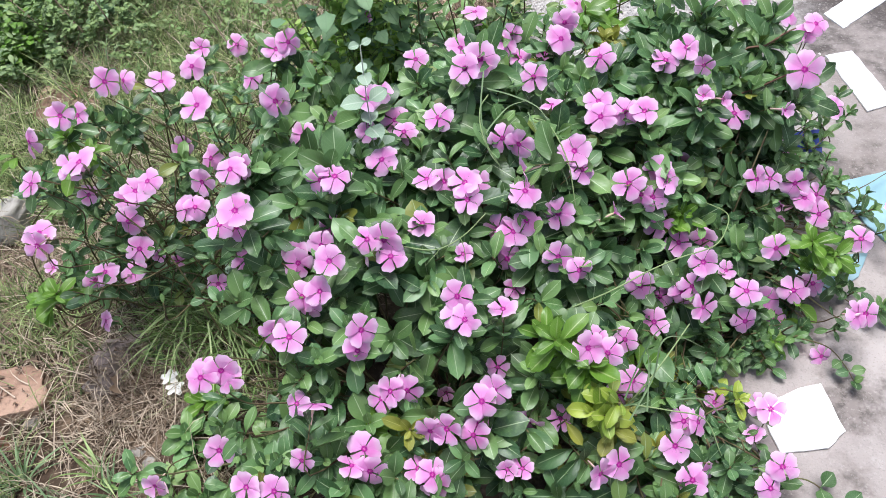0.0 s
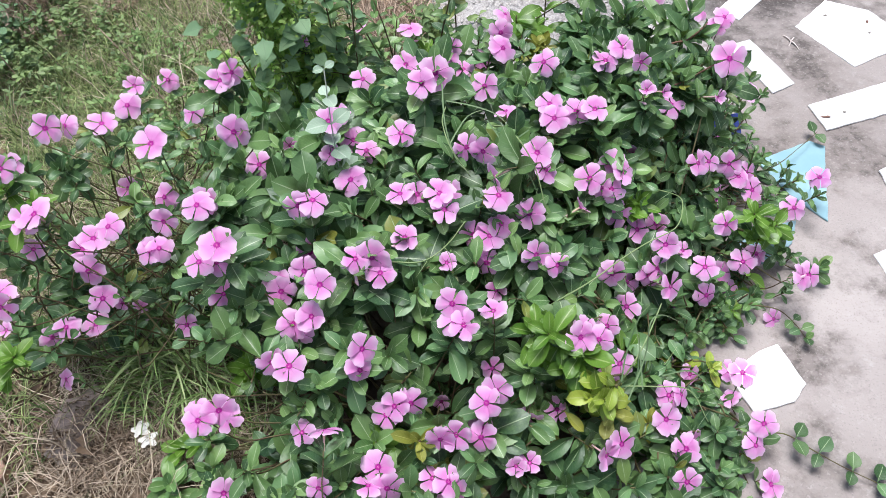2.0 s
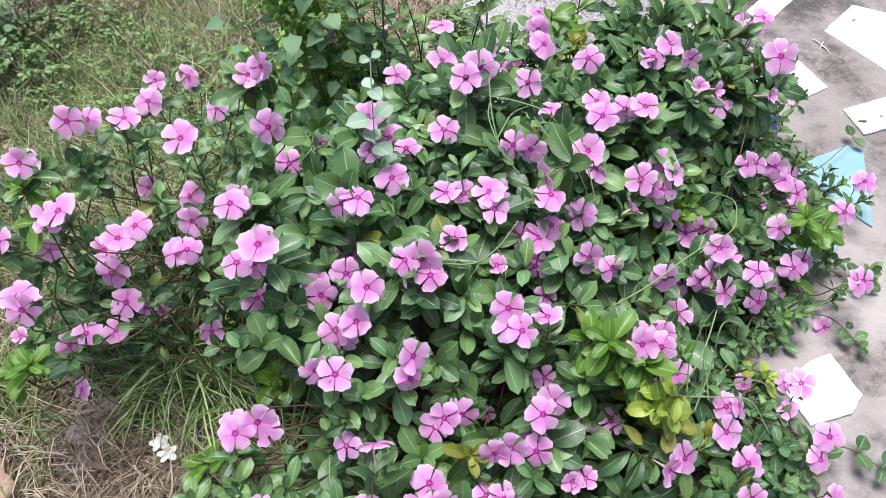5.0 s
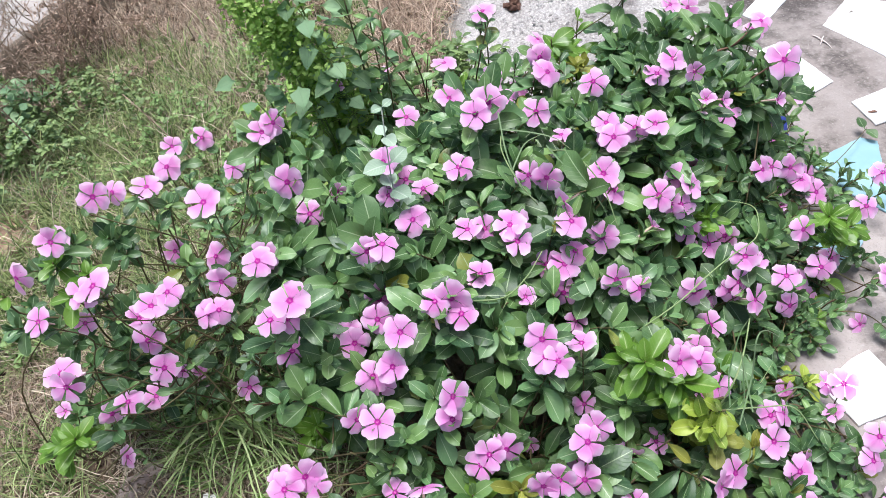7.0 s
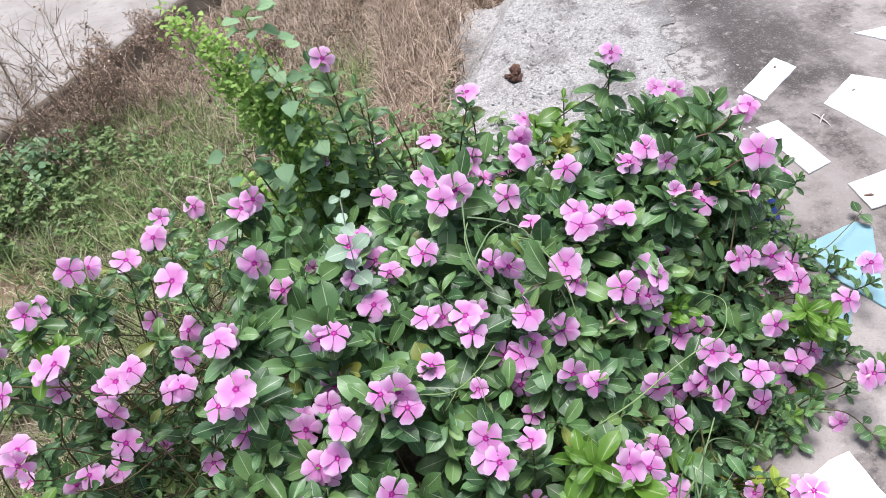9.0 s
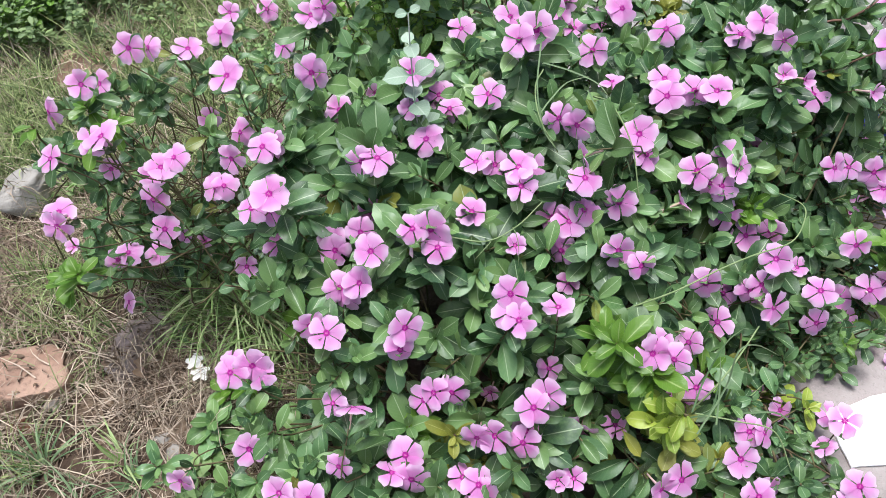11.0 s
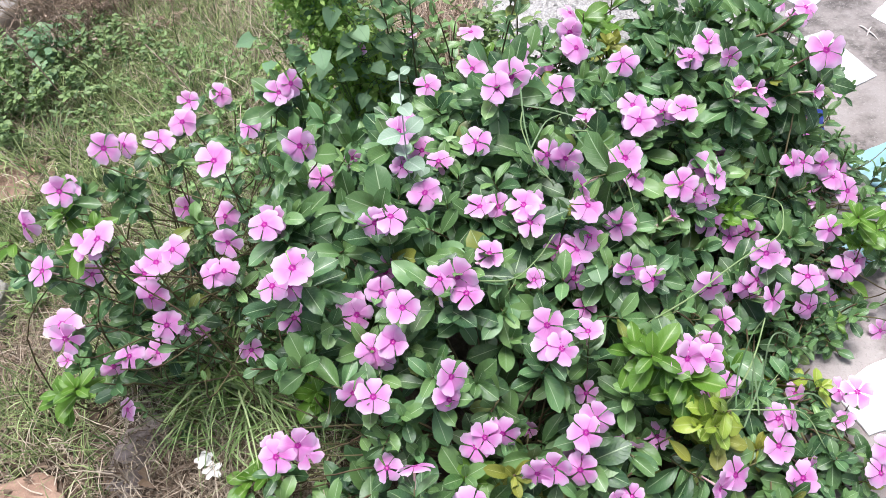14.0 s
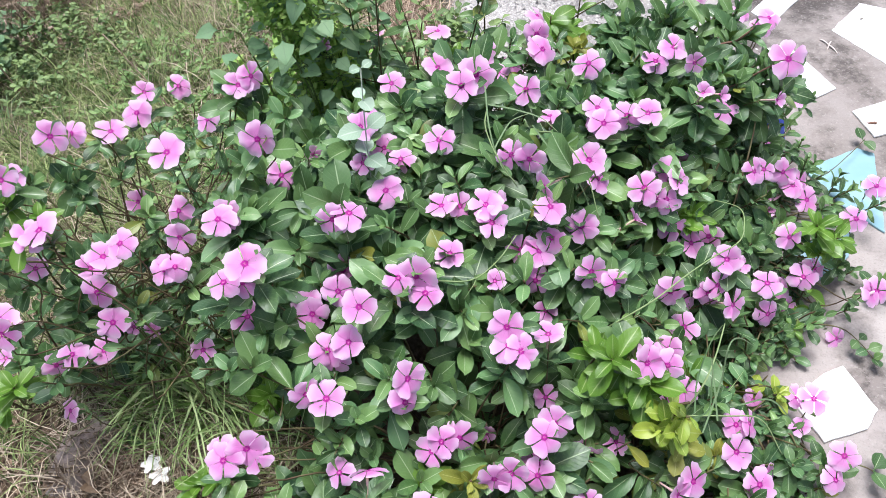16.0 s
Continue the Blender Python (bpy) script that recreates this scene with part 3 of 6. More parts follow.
bloom(0.386, 0.895, 0.286)
bloom(0.315, 0.905, 0.314)
bloom(0.448, 0.909, 0.271)
bloom(0.305, 0.921, 0.338)
bloom(0.436, 0.925, 0.280)
bloom(0.225, 0.946, 0.338)
bloom(0.201, 0.959, 0.341)
bloom(0.421, 0.990, 0.342)
bloom(0.357, 1.000, 0.330)
bloom(0.395, 1.004, 0.333)
bloom(0.358, 1.031, 0.335, 0.90)
bloom(0.286, 1.043, 0.326, 0.70)
bloom(0.152, 1.056, 0.402)
bloom(0.177, 1.069, 0.408, 1.10)
bloom(0.262, 1.093, 0.345)
bloom(0.374, 1.122, 0.351)
bloom(0.320, 1.193, 0.342)
bloom(0.224, 1.229, 0.318, 0.90)
bloom(0.340, 1.289, 0.308, 0.90)
bloom(0.306, 1.321, 0.226)
bloom(0.177, 1.398, 0.278)
bloom(0.382, 1.418, 0.262)
bloom(0.544, 0.452, 0.030)
bloom(0.527, 0.496, 0.081)
bloom(0.544, 0.517, 0.103)
bloom(0.540, 0.586, 0.050, 0.70)
bloom(0.451, 0.594, 0.091)
bloom(0.562, 0.610, 0.083)
bloom(0.556, 0.630, 0.055, 0.90)
bloom(0.498, 0.645, 0.043, 0.80)
bloom(0.479, 0.676, 0.025, 0.80)
bloom(0.701, 0.730, 0.009, 0.90)
bloom(0.727, 0.744, 0.110, 0.92)
bloom(0.483, 0.746, 0.161)
bloom(0.563, 0.753, 0.098)
bloom(0.561, 0.779, 0.145)
bloom(0.473, 0.779, 0.170, 0.95)
bloom(0.544, 0.786, 0.022, 0.70)
bloom(0.640, 0.797, 0.030, 0.75)
bloom(0.488, 0.797, 0.205)
bloom(0.659, 0.810, 0.089)
bloom(0.627, 0.816, 0.059, 0.90)
bloom(0.609, 0.826, 0.187)
bloom(0.545, 0.828, 0.134, 0.70)
bloom(0.716, 0.848, 0.048)
bloom(0.475, 0.870, 0.162)
bloom(0.528, 0.901, 0.128)
bloom(0.613, 0.955, 0.206)
bloom(0.683, 0.966, 0.081, 0.55)
bloom(0.644, 0.970, 0.188, 0.90)
bloom(0.722, 0.976, 0.124, 0.90)
bloom(0.691, 0.981, 0.102, 0.50)
bloom(0.506, 0.989, 0.225, 0.75)
bloom(0.703, 0.991, 0.148)
bloom(0.586, 1.043, 0.274)
bloom(0.680, 1.052, 0.344, 1.20)
bloom(0.526, 1.065, 0.360, 0.70)
bloom(0.473, 1.091, 0.356, 0.90)
bloom(0.738, 1.105, 0.115)
bloom(0.508, 1.106, 0.365)
bloom(0.739, 1.174, 0.096)
bloom(0.466, 1.209, 0.240, 0.60)
bloom(0.561, 1.398, 0.377)
bloom(0.778, 0.876, 0.127)
bloom(0.750, 0.961, 0.095)
bloom(0.900, 0.973, 0.079)
bloom(0.762, 1.008, 0.094, 0.90)
bloom(0.844, 1.184, 0.138)
bloom(0.839, 1.229, 0.112, 0.80)
bloom(0.823, 1.313, 0.236)
bloom(0.782, 1.344, 0.240)
bloom(0.272, 1.420, 0.354, 1.00)
bloom(0.640, 1.360, 0.298, 0.90)
bloom(0.687, 1.370, 0.274, 1.00)
bloom(-0.037, 1.400, 0.288, 0.50)
bloom(0.241, 1.280, 0.301, 0.80)
bloom(0.251, 1.220, 0.291, 0.80)
bloom(0.540, 1.000, 0.344, 0.60)
bloom(0.642, 1.000, 0.311, 0.60)
bloom(0.130, 0.780, 0.291, 0.60)
bloom(0.510, 1.000, 0.353, 0.60)

FLOWER_AT = np.array([s[:3] for s in SPOTS if s[1] < 1.34])


def cover(x, y):
    """How thickly the blooms stand round a place, and the canopy's height there."""
    d2 = (FLOWER_AT[:, 0] - x) ** 2 + (FLOWER_AT[:, 1] - y) ** 2
    g = np.exp(-d2 / (2 * 0.062 ** 2))
    return float(g.sum()), float((g * FLOWER_AT[:, 2]).sum() / max(1e-9, g.sum()))


def slope(x, y):
    h = 0.03
    return Vector((cover(x - h, y)[1] - cover(x + h, y)[1], cover(x, y - h)[1] - cover(x, y + h)[1], 0)) / (2 * h)


def jitter(amount):
    return Vector((rng.gauss(0, amount), rng.gauss(0, amount), rng.gauss(0, amount)))


def gap_in_leaves(p):
    """A gap under the leggy stems, slanted along the camera's view of the tussock."""
    h = p.z + 0.08
    return math.hypot((p.x + 0.385 - 0.30 * h) / 0.165, (p.y - 0.905 + 0.79 * h) / 0.130) < 1 and rng.random() < 0.88


def whorl(s, tip, axis, pairs, size, mat=None, first=28, step=15, gap=0.012, slim=None):
    """Pairs of leaves down a shoot, each pair crosswise to the last."""
    axis = Vector(axis).normalized()
    a = axis.orthogonal().normalized()
    b = axis.cross(a)
    az = rng.uniform(0, 6.28)
    slim = slim or (rng.uniform(0.80, 1.02) if tip[0] > 0.42 and tip[1] > 0.92 else rng.uniform(0.86, 1.20))
    for i in range(pairs):
        node = Vector(tip) - axis * (0.002 + gap * i)
        for half in (0, math.pi):
            t = az + half + i * math.pi / 2 + rng.gauss(0, 0.25)
            lean = radians(min(105, first + step * i + rng.gauss(0, 9)))
            out = a * math.cos(t) + b * math.sin(t)
            way = axis * math.cos(lean) + out * math.sin(lean)
            up = axis * math.sin(lean) - out * math.cos(lean) + Vector((0, -0.1, 0.5))
            length = size * min(1.0, 0.5 + 0.17 * i) * rng.uniform(0.82, 1.15)
            if gap_in_leaves(node + way * length * 0.5) and mat is None:
                continue
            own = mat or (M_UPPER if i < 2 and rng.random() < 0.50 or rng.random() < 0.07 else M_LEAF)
            s["leaves"].append((leaf_pose(node, way, up, length, slim * rng.uniform(0.92, 1.1)), rng.randrange(5), own))


def stem_to(s, tip, axis, radius=0.0015, separate=True):
    """A shoot's stem, from the root or from lower down in the shrub to its tip."""
    spread = 0.15 if s is SHRUBS["left"] else 0.04
    root = s["root"] + Vector((rng.gauss(0, spread), rng.gauss(0, spread), -0.02))
    tip = Vector(tip)
    mid = root.lerp(tip, 0.55) + Vector((0, 0, 0.05)) - Vector(axis) * 0.02 + jitter(0.012)
    low = tip - Vector(axis).normalized() * 0.07
    line = smooth_line([root, mid, low, tip], 4)
    if separate:
        o = s["root"]
        part("stem", tube_mesh("stem", [p - o for p in line], radius * 1.15, radius * 0.6, M_STEM), s["thing"])
    else:
        s["twigs"].append((line[5:], radius))


def open_flower(s, place, axis, size):
    """A flower of five petals on its tube."""
    z = Vector(axis).normalized()
    x = z.orthogonal().normalized()
    m = Matrix((x, z.cross(x), z)).transposed().to_4x4() @ Matrix.Rotation(rng.uniform(0, 6.28), 4, "Z")
    m.translation = Vector(place) - s["root"]
    flower = part("flower", HEART, s["thing"], m)
    reach = (0.0212 if place[1] < 0.74 else 0.0230 if place[1] < 1.0 else 0.0245) * size * rng.uniform(0.93, 1.07)
    wide = rng.uniform(0.90, 1.08)
    lift = rng.gauss(2, 9) + max(0, (0.9 - size)) * 90
    for k in range(5):
        turn = Matrix.Rotation(k * 2 * math.pi / 5 + rng.gauss(0, 0.05), 4, "Z")
        tilt = Matrix.Rotation(radians(lift + rng.gauss(-3, 8)), 4, "X") @ Matrix.Rotation(radians(11), 4, "Y")
        at = Matrix.Translation((0, 0.0016, 0.0006 + 0.0002 * k))
        part("petal", PETALS[rng.randrange(6)], flower, turn @ at @ tilt @ Matrix.Diagonal((reach * wide, reach, reach, 1)))


for x, y, z, size in list(SPOTS):
    # some blooms have a second, half hidden one behind them
    if size >= 0.9 and rng.random() < 0.10:
        a = rng.uniform(0, 6.28)
        SPOTS.append((x + 0.020 * math.cos(a), y + 0.014 * math.sin(a) + 0.006, z - 0.012, 0.95))

for x, y, z, size in SPOTS:
    s = nearest(x, y, z)
    out = slope(x, y)
    axis = Vector((0.0, -0.52, 0.82)) + out * 0.25 + jitter(0.27 if size >= 0.8 else 0.45)
    axis.normalize()
    open_flower(s, (x, y, z), axis, size)
    grow = (axis + Vector((0, 0.25, 0.5)) + jitter(0.15)).normalized()
    tip = Vector((x, y, z)) - axis * 0.022 + jitter(0.004)
    leggy = x < -0.22 or y > 1.3 or x > 0.56 or (x > 0.45 and y < 0.72)
    sparse = x < -0.28 and y < 0.97
    edge = x > 0.66 or (x > 0.52 and y < 0.72)
    whorl(s, tip, grow, 2 if sparse or edge else rng.choice((3, 4)) if leggy else rng.choice((4, 5, 5)), rng.uniform(0.030, 0.040) if edge else rng.uniform(0.040, 0.054) if leggy else rng.uniform(0.055, 0.070) * (0.86 if y < 0.72 else 1.0))
    stem_to(s, tip, grow)
    if rng.random() < 0.3:
        o = (axis + jitter(0.5)).normalized()
        part("bud", BUD, s["thing"], Matrix.Translation(tip + jitter(0.006) - s["root"]) @ o.to_track_quat("Z", "Y").to_matrix().to_4x4())

# leafy shoots between the blooms, and a lower layer that closes the shrub
for layer, gap, keep in ((0, 0.060, 0.75), (1, 0.070, 1.5), (2, 0.085, 1.9)):
    nx, ny = int(1.9 / gap), int(1.5 / gap)
    for i in range(nx):
        for j in range(ny):
            x, y = -0.75 + (i + rng.random()) * gap, 0.32 + (j + rng.random()) * gap
            dense, h = cover(x, y)
            leggy = x < -0.22 or y > 1.22
            low = x > 0.56 or (x > 0.42 and y < 0.72)
            if x < -0.22 and y < 0.96 and (layer or h < 0.24):
                continue
            if x < -0.30 and layer or x > 0.54 and y < 0.71 or layer and y > 1.20 and 0.12 < x < 0.42:
                continue
            if layer and x > 0.42:
                dense *= 1.5
            if dense < keep * rng.uniform(0.7, 1.5) * (1.35 if leggy else 1.15 if low else 1):
                continue
            floor = 0.0 if x > slab_edge(y) else GROUND
            z = h - (rng.uniform(0.0, 0.045), rng.uniform(0.06, 0.11), rng.uniform(0.13, 0.22))[layer]
            if z < floor + 0.03:
                if layer:
                    continue
                z = floor + 0.03 + rng.uniform(0, 0.02)
            s = nearest(x, y, z)
            axis = (Vector((0, -0.3, 1.0)) + slope(x, y) * 0.35 + jitter(0.28)).normalized()
            whorl(s, (x, y, z), axis, rng.choice((3, 4, 5)), rng.uniform(0.034, 0.048) if leggy else rng.uniform(0.030, 0.042) if low else rng.uniform(0.052, 0.072) * (0.86 if y < 0.72 else 1.0))
            stem_to(s, (x, y, z), axis, 0.0013, layer == 0 and rng.random() < 0.5)


def sprig(key, x, y, z, mat, size=0.05, pairs=5, lean=(0, -0.3, 1.0), n=1, spread=0.03):
    """A young, paler leafy shoot."""
    s = SHRUBS[key]
    for k in range(n):
        at = Vector((x, y, z)) + (jitter(spread) if k else Vector((0, 0, 0)))
        axis = (Vector(lean) + jitter(0.22)).normalized()
        whorl(s, at, axis, pairs, size, mat, 38, 12, 0.005)
        stem_to(s, at, axis, 0.0018, k == 0)


sprig("corner", 0.301, 0.560, 0.208, M_YOUNG, 0.044, 7, (0, -0.5, 1.0), n=3, spread=0.018)
sprig("corner", 0.275, 0.615, 0.215, M_FRESH, 0.040, 5, n=2, spread=0.015)
sprig("corner", 0.315, 0.550, 0.180, M_OLIVE, 0.036, 5, n=2, spread=0.02)
sprig("corner", 0.255, 0.575, 0.170, M_OLIVE, 0.038, 5, n=2, spread=0.02)
sprig("corner", 0.285, 0.625, 0.235, M_FRESH, 0.050, 5, n=3, spread=0.025)
sprig("corner", 0.265, 0.655, 0.200, M_FRESH, 0.046, 5, n=2, spread=0.025)
sprig("corner", 0.450, 0.690, 0.060, M_OLIVE, 0.034, 5, n=3)
sprig("corner", 0.500, 0.660, 0.050, M_YOUNG, 0.030, 5, n=3)
sprig("corner", 0.385, 0.560, 0.090, M_OLIVE, 0.036, 5, n=3)
sprig("corner", 0.360, 0.690, 0.130, M_FRESH, 0.045, 5, n=3)
sprig("front", 0.035, 0.545, 0.150, M_OLIVE, 0.040, 5, n=3)
sprig("front", -0.015, 0.575, 0.170, M_FRESH, 0.045, 5, n=2)
sprig("front", -0.300, 0.640, 0.010, M_LEAF, 0.042, 5, n=3, spread=0.04)
sprig("front", -0.270, 0.620, 0.010, M_UPPER, 0.040, 5, n=2, spread=0.03)
sprig("front", -0.330, 0.560, -0.010, M_UPPER, 0.045, 5, n=4, spread=0.05)
sprig("right", 0.735, 0.850, 0.120, M_FRESH, 0.045, 5, n=3)
sprig("right", 0.690, 0.830, 0.120, M_FRESH, 0.042, 5, n=2)
sprig("right", 0.480, 0.900, 0.200, M_FRESH, 0.045, 4, n=2)
sprig("right", 0.620, 0.745, 0.045, M_FRESH, 0.036, 5, n=2)
sprig("corner", 0.470, 0.600, 0.060, M_LEAF, 0.040, 5, n=4, spread=0.03)
sprig("corner", 0.500, 0.545, 0.050, M_LEAF, 0.040, 5, n=4, spread=0.03)
sprig("corner", 0.455, 0.520, 0.060, M_LEAF, 0.042, 5, n=4, spread=0.03)
sprig("corner", 0.400, 0.490, 0.080, M_LEAF, 0.045, 5, n=4, spread=0.03)
sprig("corner", 0.520, 0.620, 0.040, M_LEAF, 0.036, 4, n=3, spread=0.02)
sprig("corner", 0.500, 0.480, 0.040, M_LEAF, 0.040, 5, n=3, spread=0.03)
sprig("left", -0.530, 1.060, 0.340, M_FRESH, 0.045, 4, n=2)
sprig("left", -0.500, 0.990, 0.330, M_FRESH, 0.040, 4, n=2)
sprig("left", -0.560, 0.850, 0.180, M_FRESH, 0.045, 5, n=2)
sprig("back", 0.420, 1.360, 0.260, M_FRESH, 0.060, 6, n=2)
sprig("back", 0.440, 1.310, 0.245, M_OLIVE, 0.050, 4, n=2, spread=0.02)
sprig("back", 0.200, 1.380, 0.230, M_FRESH, 0.050, 6, n=2)


def leafy_stem(key, root, tip, pairs, size, mat=M_LEAF, first=42, slim=0.9):
    """A tall straight stem with leaf pairs all the way up."""
    s = SHRUBS[key]
    root, tip = Vector(root), Vector(tip)
    line = bow(root, tip, jitter(0.012), 8)
    part("stem", tube_mesh("stem", [p - s["root"] for p in line], 0.0023, 0.0014, M_STEM), s["thing"])
    axis = (tip - root).normalized()
    whorl(s, tip, axis, pairs, size, mat, first, 6, (tip - root).length * 0.7 / pairs, slim)


def thicket(key, x0, x1, y0, y1, z0, z1, n, size, mat=M_LEAF, pairs=5):
    """Leafy shoots without blooms that close a thin stretch of a shrub."""
    s = SHRUBS[key]
    for k in range(n):
        u, v = rng.random(), rng.random()
        at = Vector((x0 + (x1 - x0) * u, y0 + (y1 - y0) * v, rng.uniform(z0, z1)))
        axis = (Vector((0.15, -0.35, 1.0)) + jitter(0.28)).normalized()
        whorl(s, at, axis, pairs, size * rng.uniform(0.85, 1.15), mat)
        stem_to(s, at, axis, 0.0013, False)


thicket("right", 0.46, 0.72, 1.04, 1.30, 0.21, 0.31, 50, 0.068)
thicket("right", 0.46, 0.72, 0.98, 1.24, 0.08, 0.19, 28, 0.062)
thicket("back", 0.46, 0.68, 1.24, 1.38, 0.14, 0.27, 24, 0.062)
thicket("corner", 0.34, 0.52, 0.58, 0.76, 0.02, 0.10, 30, 0.036)
thicket("right", 0.59, 0.69, 0.765, 0.86, 0.02, 0.05, 18, 0.030)
thicket("right", 0.56, 0.65, 0.735, 0.80, 0.025, 0.05, 14, 0.028)
thicket("right", 0.47, 0.60, 0.71, 0.80, 0.025, 0.07, 40, 0.032)
thicket("right", 0.70, 0.79, 1.02, 1.12, 0.03, 0.15, 12, 0.036)
thicket("right", 0.52, 0.70, 0.84, 1.02, 0.09, 0.17, 26, 0.048)
thicket("right", 0.46, 0.68, 0.74, 0.88, 0.03, 0.10, 22, 0.042)
thicket("back", 0.05, 0.34, 1.22, 1.34, 0.14, 0.24, 6, 0.050, M_UPPER)

sprig("left", -0.232, 0.847, 0.010, M_FRESH, 0.050, 5, n=2, spread=0.012)
sprig("left", -0.225, 0.870, 0.000, M_UPPER, 0.060, 4, n=2, spread=0.02)
sprig("front", -0.389, 0.686, -0.040, M_UPPER, 0.055, 5, n=2, spread=0.015)
sprig("front", -0.365, 0.745, -0.035, M_FRESH, 0.052, 4, n=2, spread=0.02)
sprig("front", -0.238, 0.661, -0.030, M_UPPER, 0.058, 5, n=2, spread=0.012)
sprig("left", -0.500, 0.870, -0.060, M_LEAF, 0.040, 4, n=2, spread=0.02)

thicket("left", -0.64, -0.36, 0.98, 1.16, 0.06, 0.22, 20, 0.040)
thicket("left", -0.60, -0.24, 0.97, 1.16, -0.02, 0.12, 18, 0.042)
thicket("left", -0.62, -0.42, 0.88, 1.06, 0.02, 0.16, 10, 0.040)
thicket("left", -0.28, -0.16, 0.86, 1.02, 0.02, 0.16, 12, 0.044)

leafy_stem("back", (0.03, 1.44, -0.09), (0.016, 1.43, 0.47), 13, 0.058, M_UPPER)
leafy_stem("back", (0.10, 1.45, -0.09), (0.115, 1.44, 0.33), 10, 0.050, M_UPPER)
leafy_stem("back", (0.13, 1.47, -0.09), (0.160, 1.47, 0.26), 8, 0.048, M_UPPER)
leafy_stem("back", (0.07, 1.50, -0.09), (0.060, 1.50, 0.38), 11, 0.052, M_UPPER)
leafy_stem("back", (0.05, 1.40, -0.09), (0.075, 1.42, 0.40), 11, 0.052)
leafy_stem("back", (0.54, 1.44, 0.0), (0.561, 1.40, 0.362), 11, 0.066, M_LEAF, 58, 1.0)
leafy_stem("back", (0.50, 1.42, 0.0), (0.530, 1.39, 0.260), 7, 0.060, M_LEAF, 58, 1.0)
leafy_stem("back", (0.26, 1.44, -0.05), (0.275, 1.42, 0.335), 9, 0.050, M_UPPER, 50, 0.9)
leafy_stem("back", (0.46, 1.45, 0.0), (0.470, 1.42, 0.280), 6, 0.062, M_FRESH)
leafy_stem("back", (0.20, 1.43, -0.06), (0.185, 1.40, 0.250), 9, 0.052)
leafy_stem("back", (0.24, 1.43, -0.06), (0.250, 1.30, 0.400), 6, 0.050)
leafy_stem("back", (0.10, 1.68, -0.09), (0.078, 1.69, 0.085), 4, 0.050)


def bent_branch(key, points, radius=0.0024):
    """A bare reddish branch that shows between the leaves."""
    o = SHRUBS[key]["root"]
    part("branch", tube_mesh("branch", [p - o for p in smooth_line(points, 5)], radius, radius * 0.6, M_BRANCH, 6), SHRUBS[key]["thing"], None, "bare reddish-brown branch")


bent_branch("right", [(0.47, 1.06, 0.16), (0.518, 1.085, 0.278), (0.571, 1.075, 0.285), (0.615, 1.08, 0.285), (0.66, 1.06, 0.33)])
bent_branch("right", [(0.56, 1.10, 0.15), (0.627, 1.185, 0.272), (0.675, 1.185, 0.295), (0.703, 1.19, 0.312), (0.78, 1.30, 0.24)])

# no leaf stays close before a bloom, on its line towards the camera
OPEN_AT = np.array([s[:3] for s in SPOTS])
# the way from each bloom to the camera, flatter for those further back
TO_CAMERA = np.stack([np.zeros(len(OPEN_AT)), -(0.53 + 1.37 * (OPEN_AT[:, 1] - 0.6)), np.ones(len(OPEN_AT))], axis=1)
TO_CAMERA /= np.linalg.norm(TO_CAMERA, axis=1)[:, None]


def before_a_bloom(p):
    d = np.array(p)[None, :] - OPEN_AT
    ahead = (d * TO_CAMERA).sum(axis=1)
    aside = np.linalg.norm(d - ahead[:, None] * TO_CAMERA, axis=1)
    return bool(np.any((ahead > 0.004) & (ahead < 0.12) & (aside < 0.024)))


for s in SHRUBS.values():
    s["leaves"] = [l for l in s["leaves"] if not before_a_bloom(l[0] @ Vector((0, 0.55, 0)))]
    # the topmost leaves towards the path are single parts, the rest one mass
    s["leaves"].sort(key=lambda l: l[0].translation.y - l[0].translation.z)
    back = Matrix.Translation(-s["root"])
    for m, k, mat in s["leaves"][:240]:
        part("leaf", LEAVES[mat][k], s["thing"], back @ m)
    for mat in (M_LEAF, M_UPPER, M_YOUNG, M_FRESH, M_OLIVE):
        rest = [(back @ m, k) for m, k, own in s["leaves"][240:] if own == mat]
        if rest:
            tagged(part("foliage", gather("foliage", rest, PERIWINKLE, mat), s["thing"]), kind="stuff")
    V, F = [], []
    for line, r in s["twigs"]:
        v, f = tube([p - s["root"] for p in line], [r] * len(line), 4)
        F += [tuple(a + len(V) for a in q) for q in f]
        V += v
    if V:
        tagged(part("twig_tangle", mesh_of("twig_tangle", V, F, M_STEM), s["thing"]), kind="stuff")


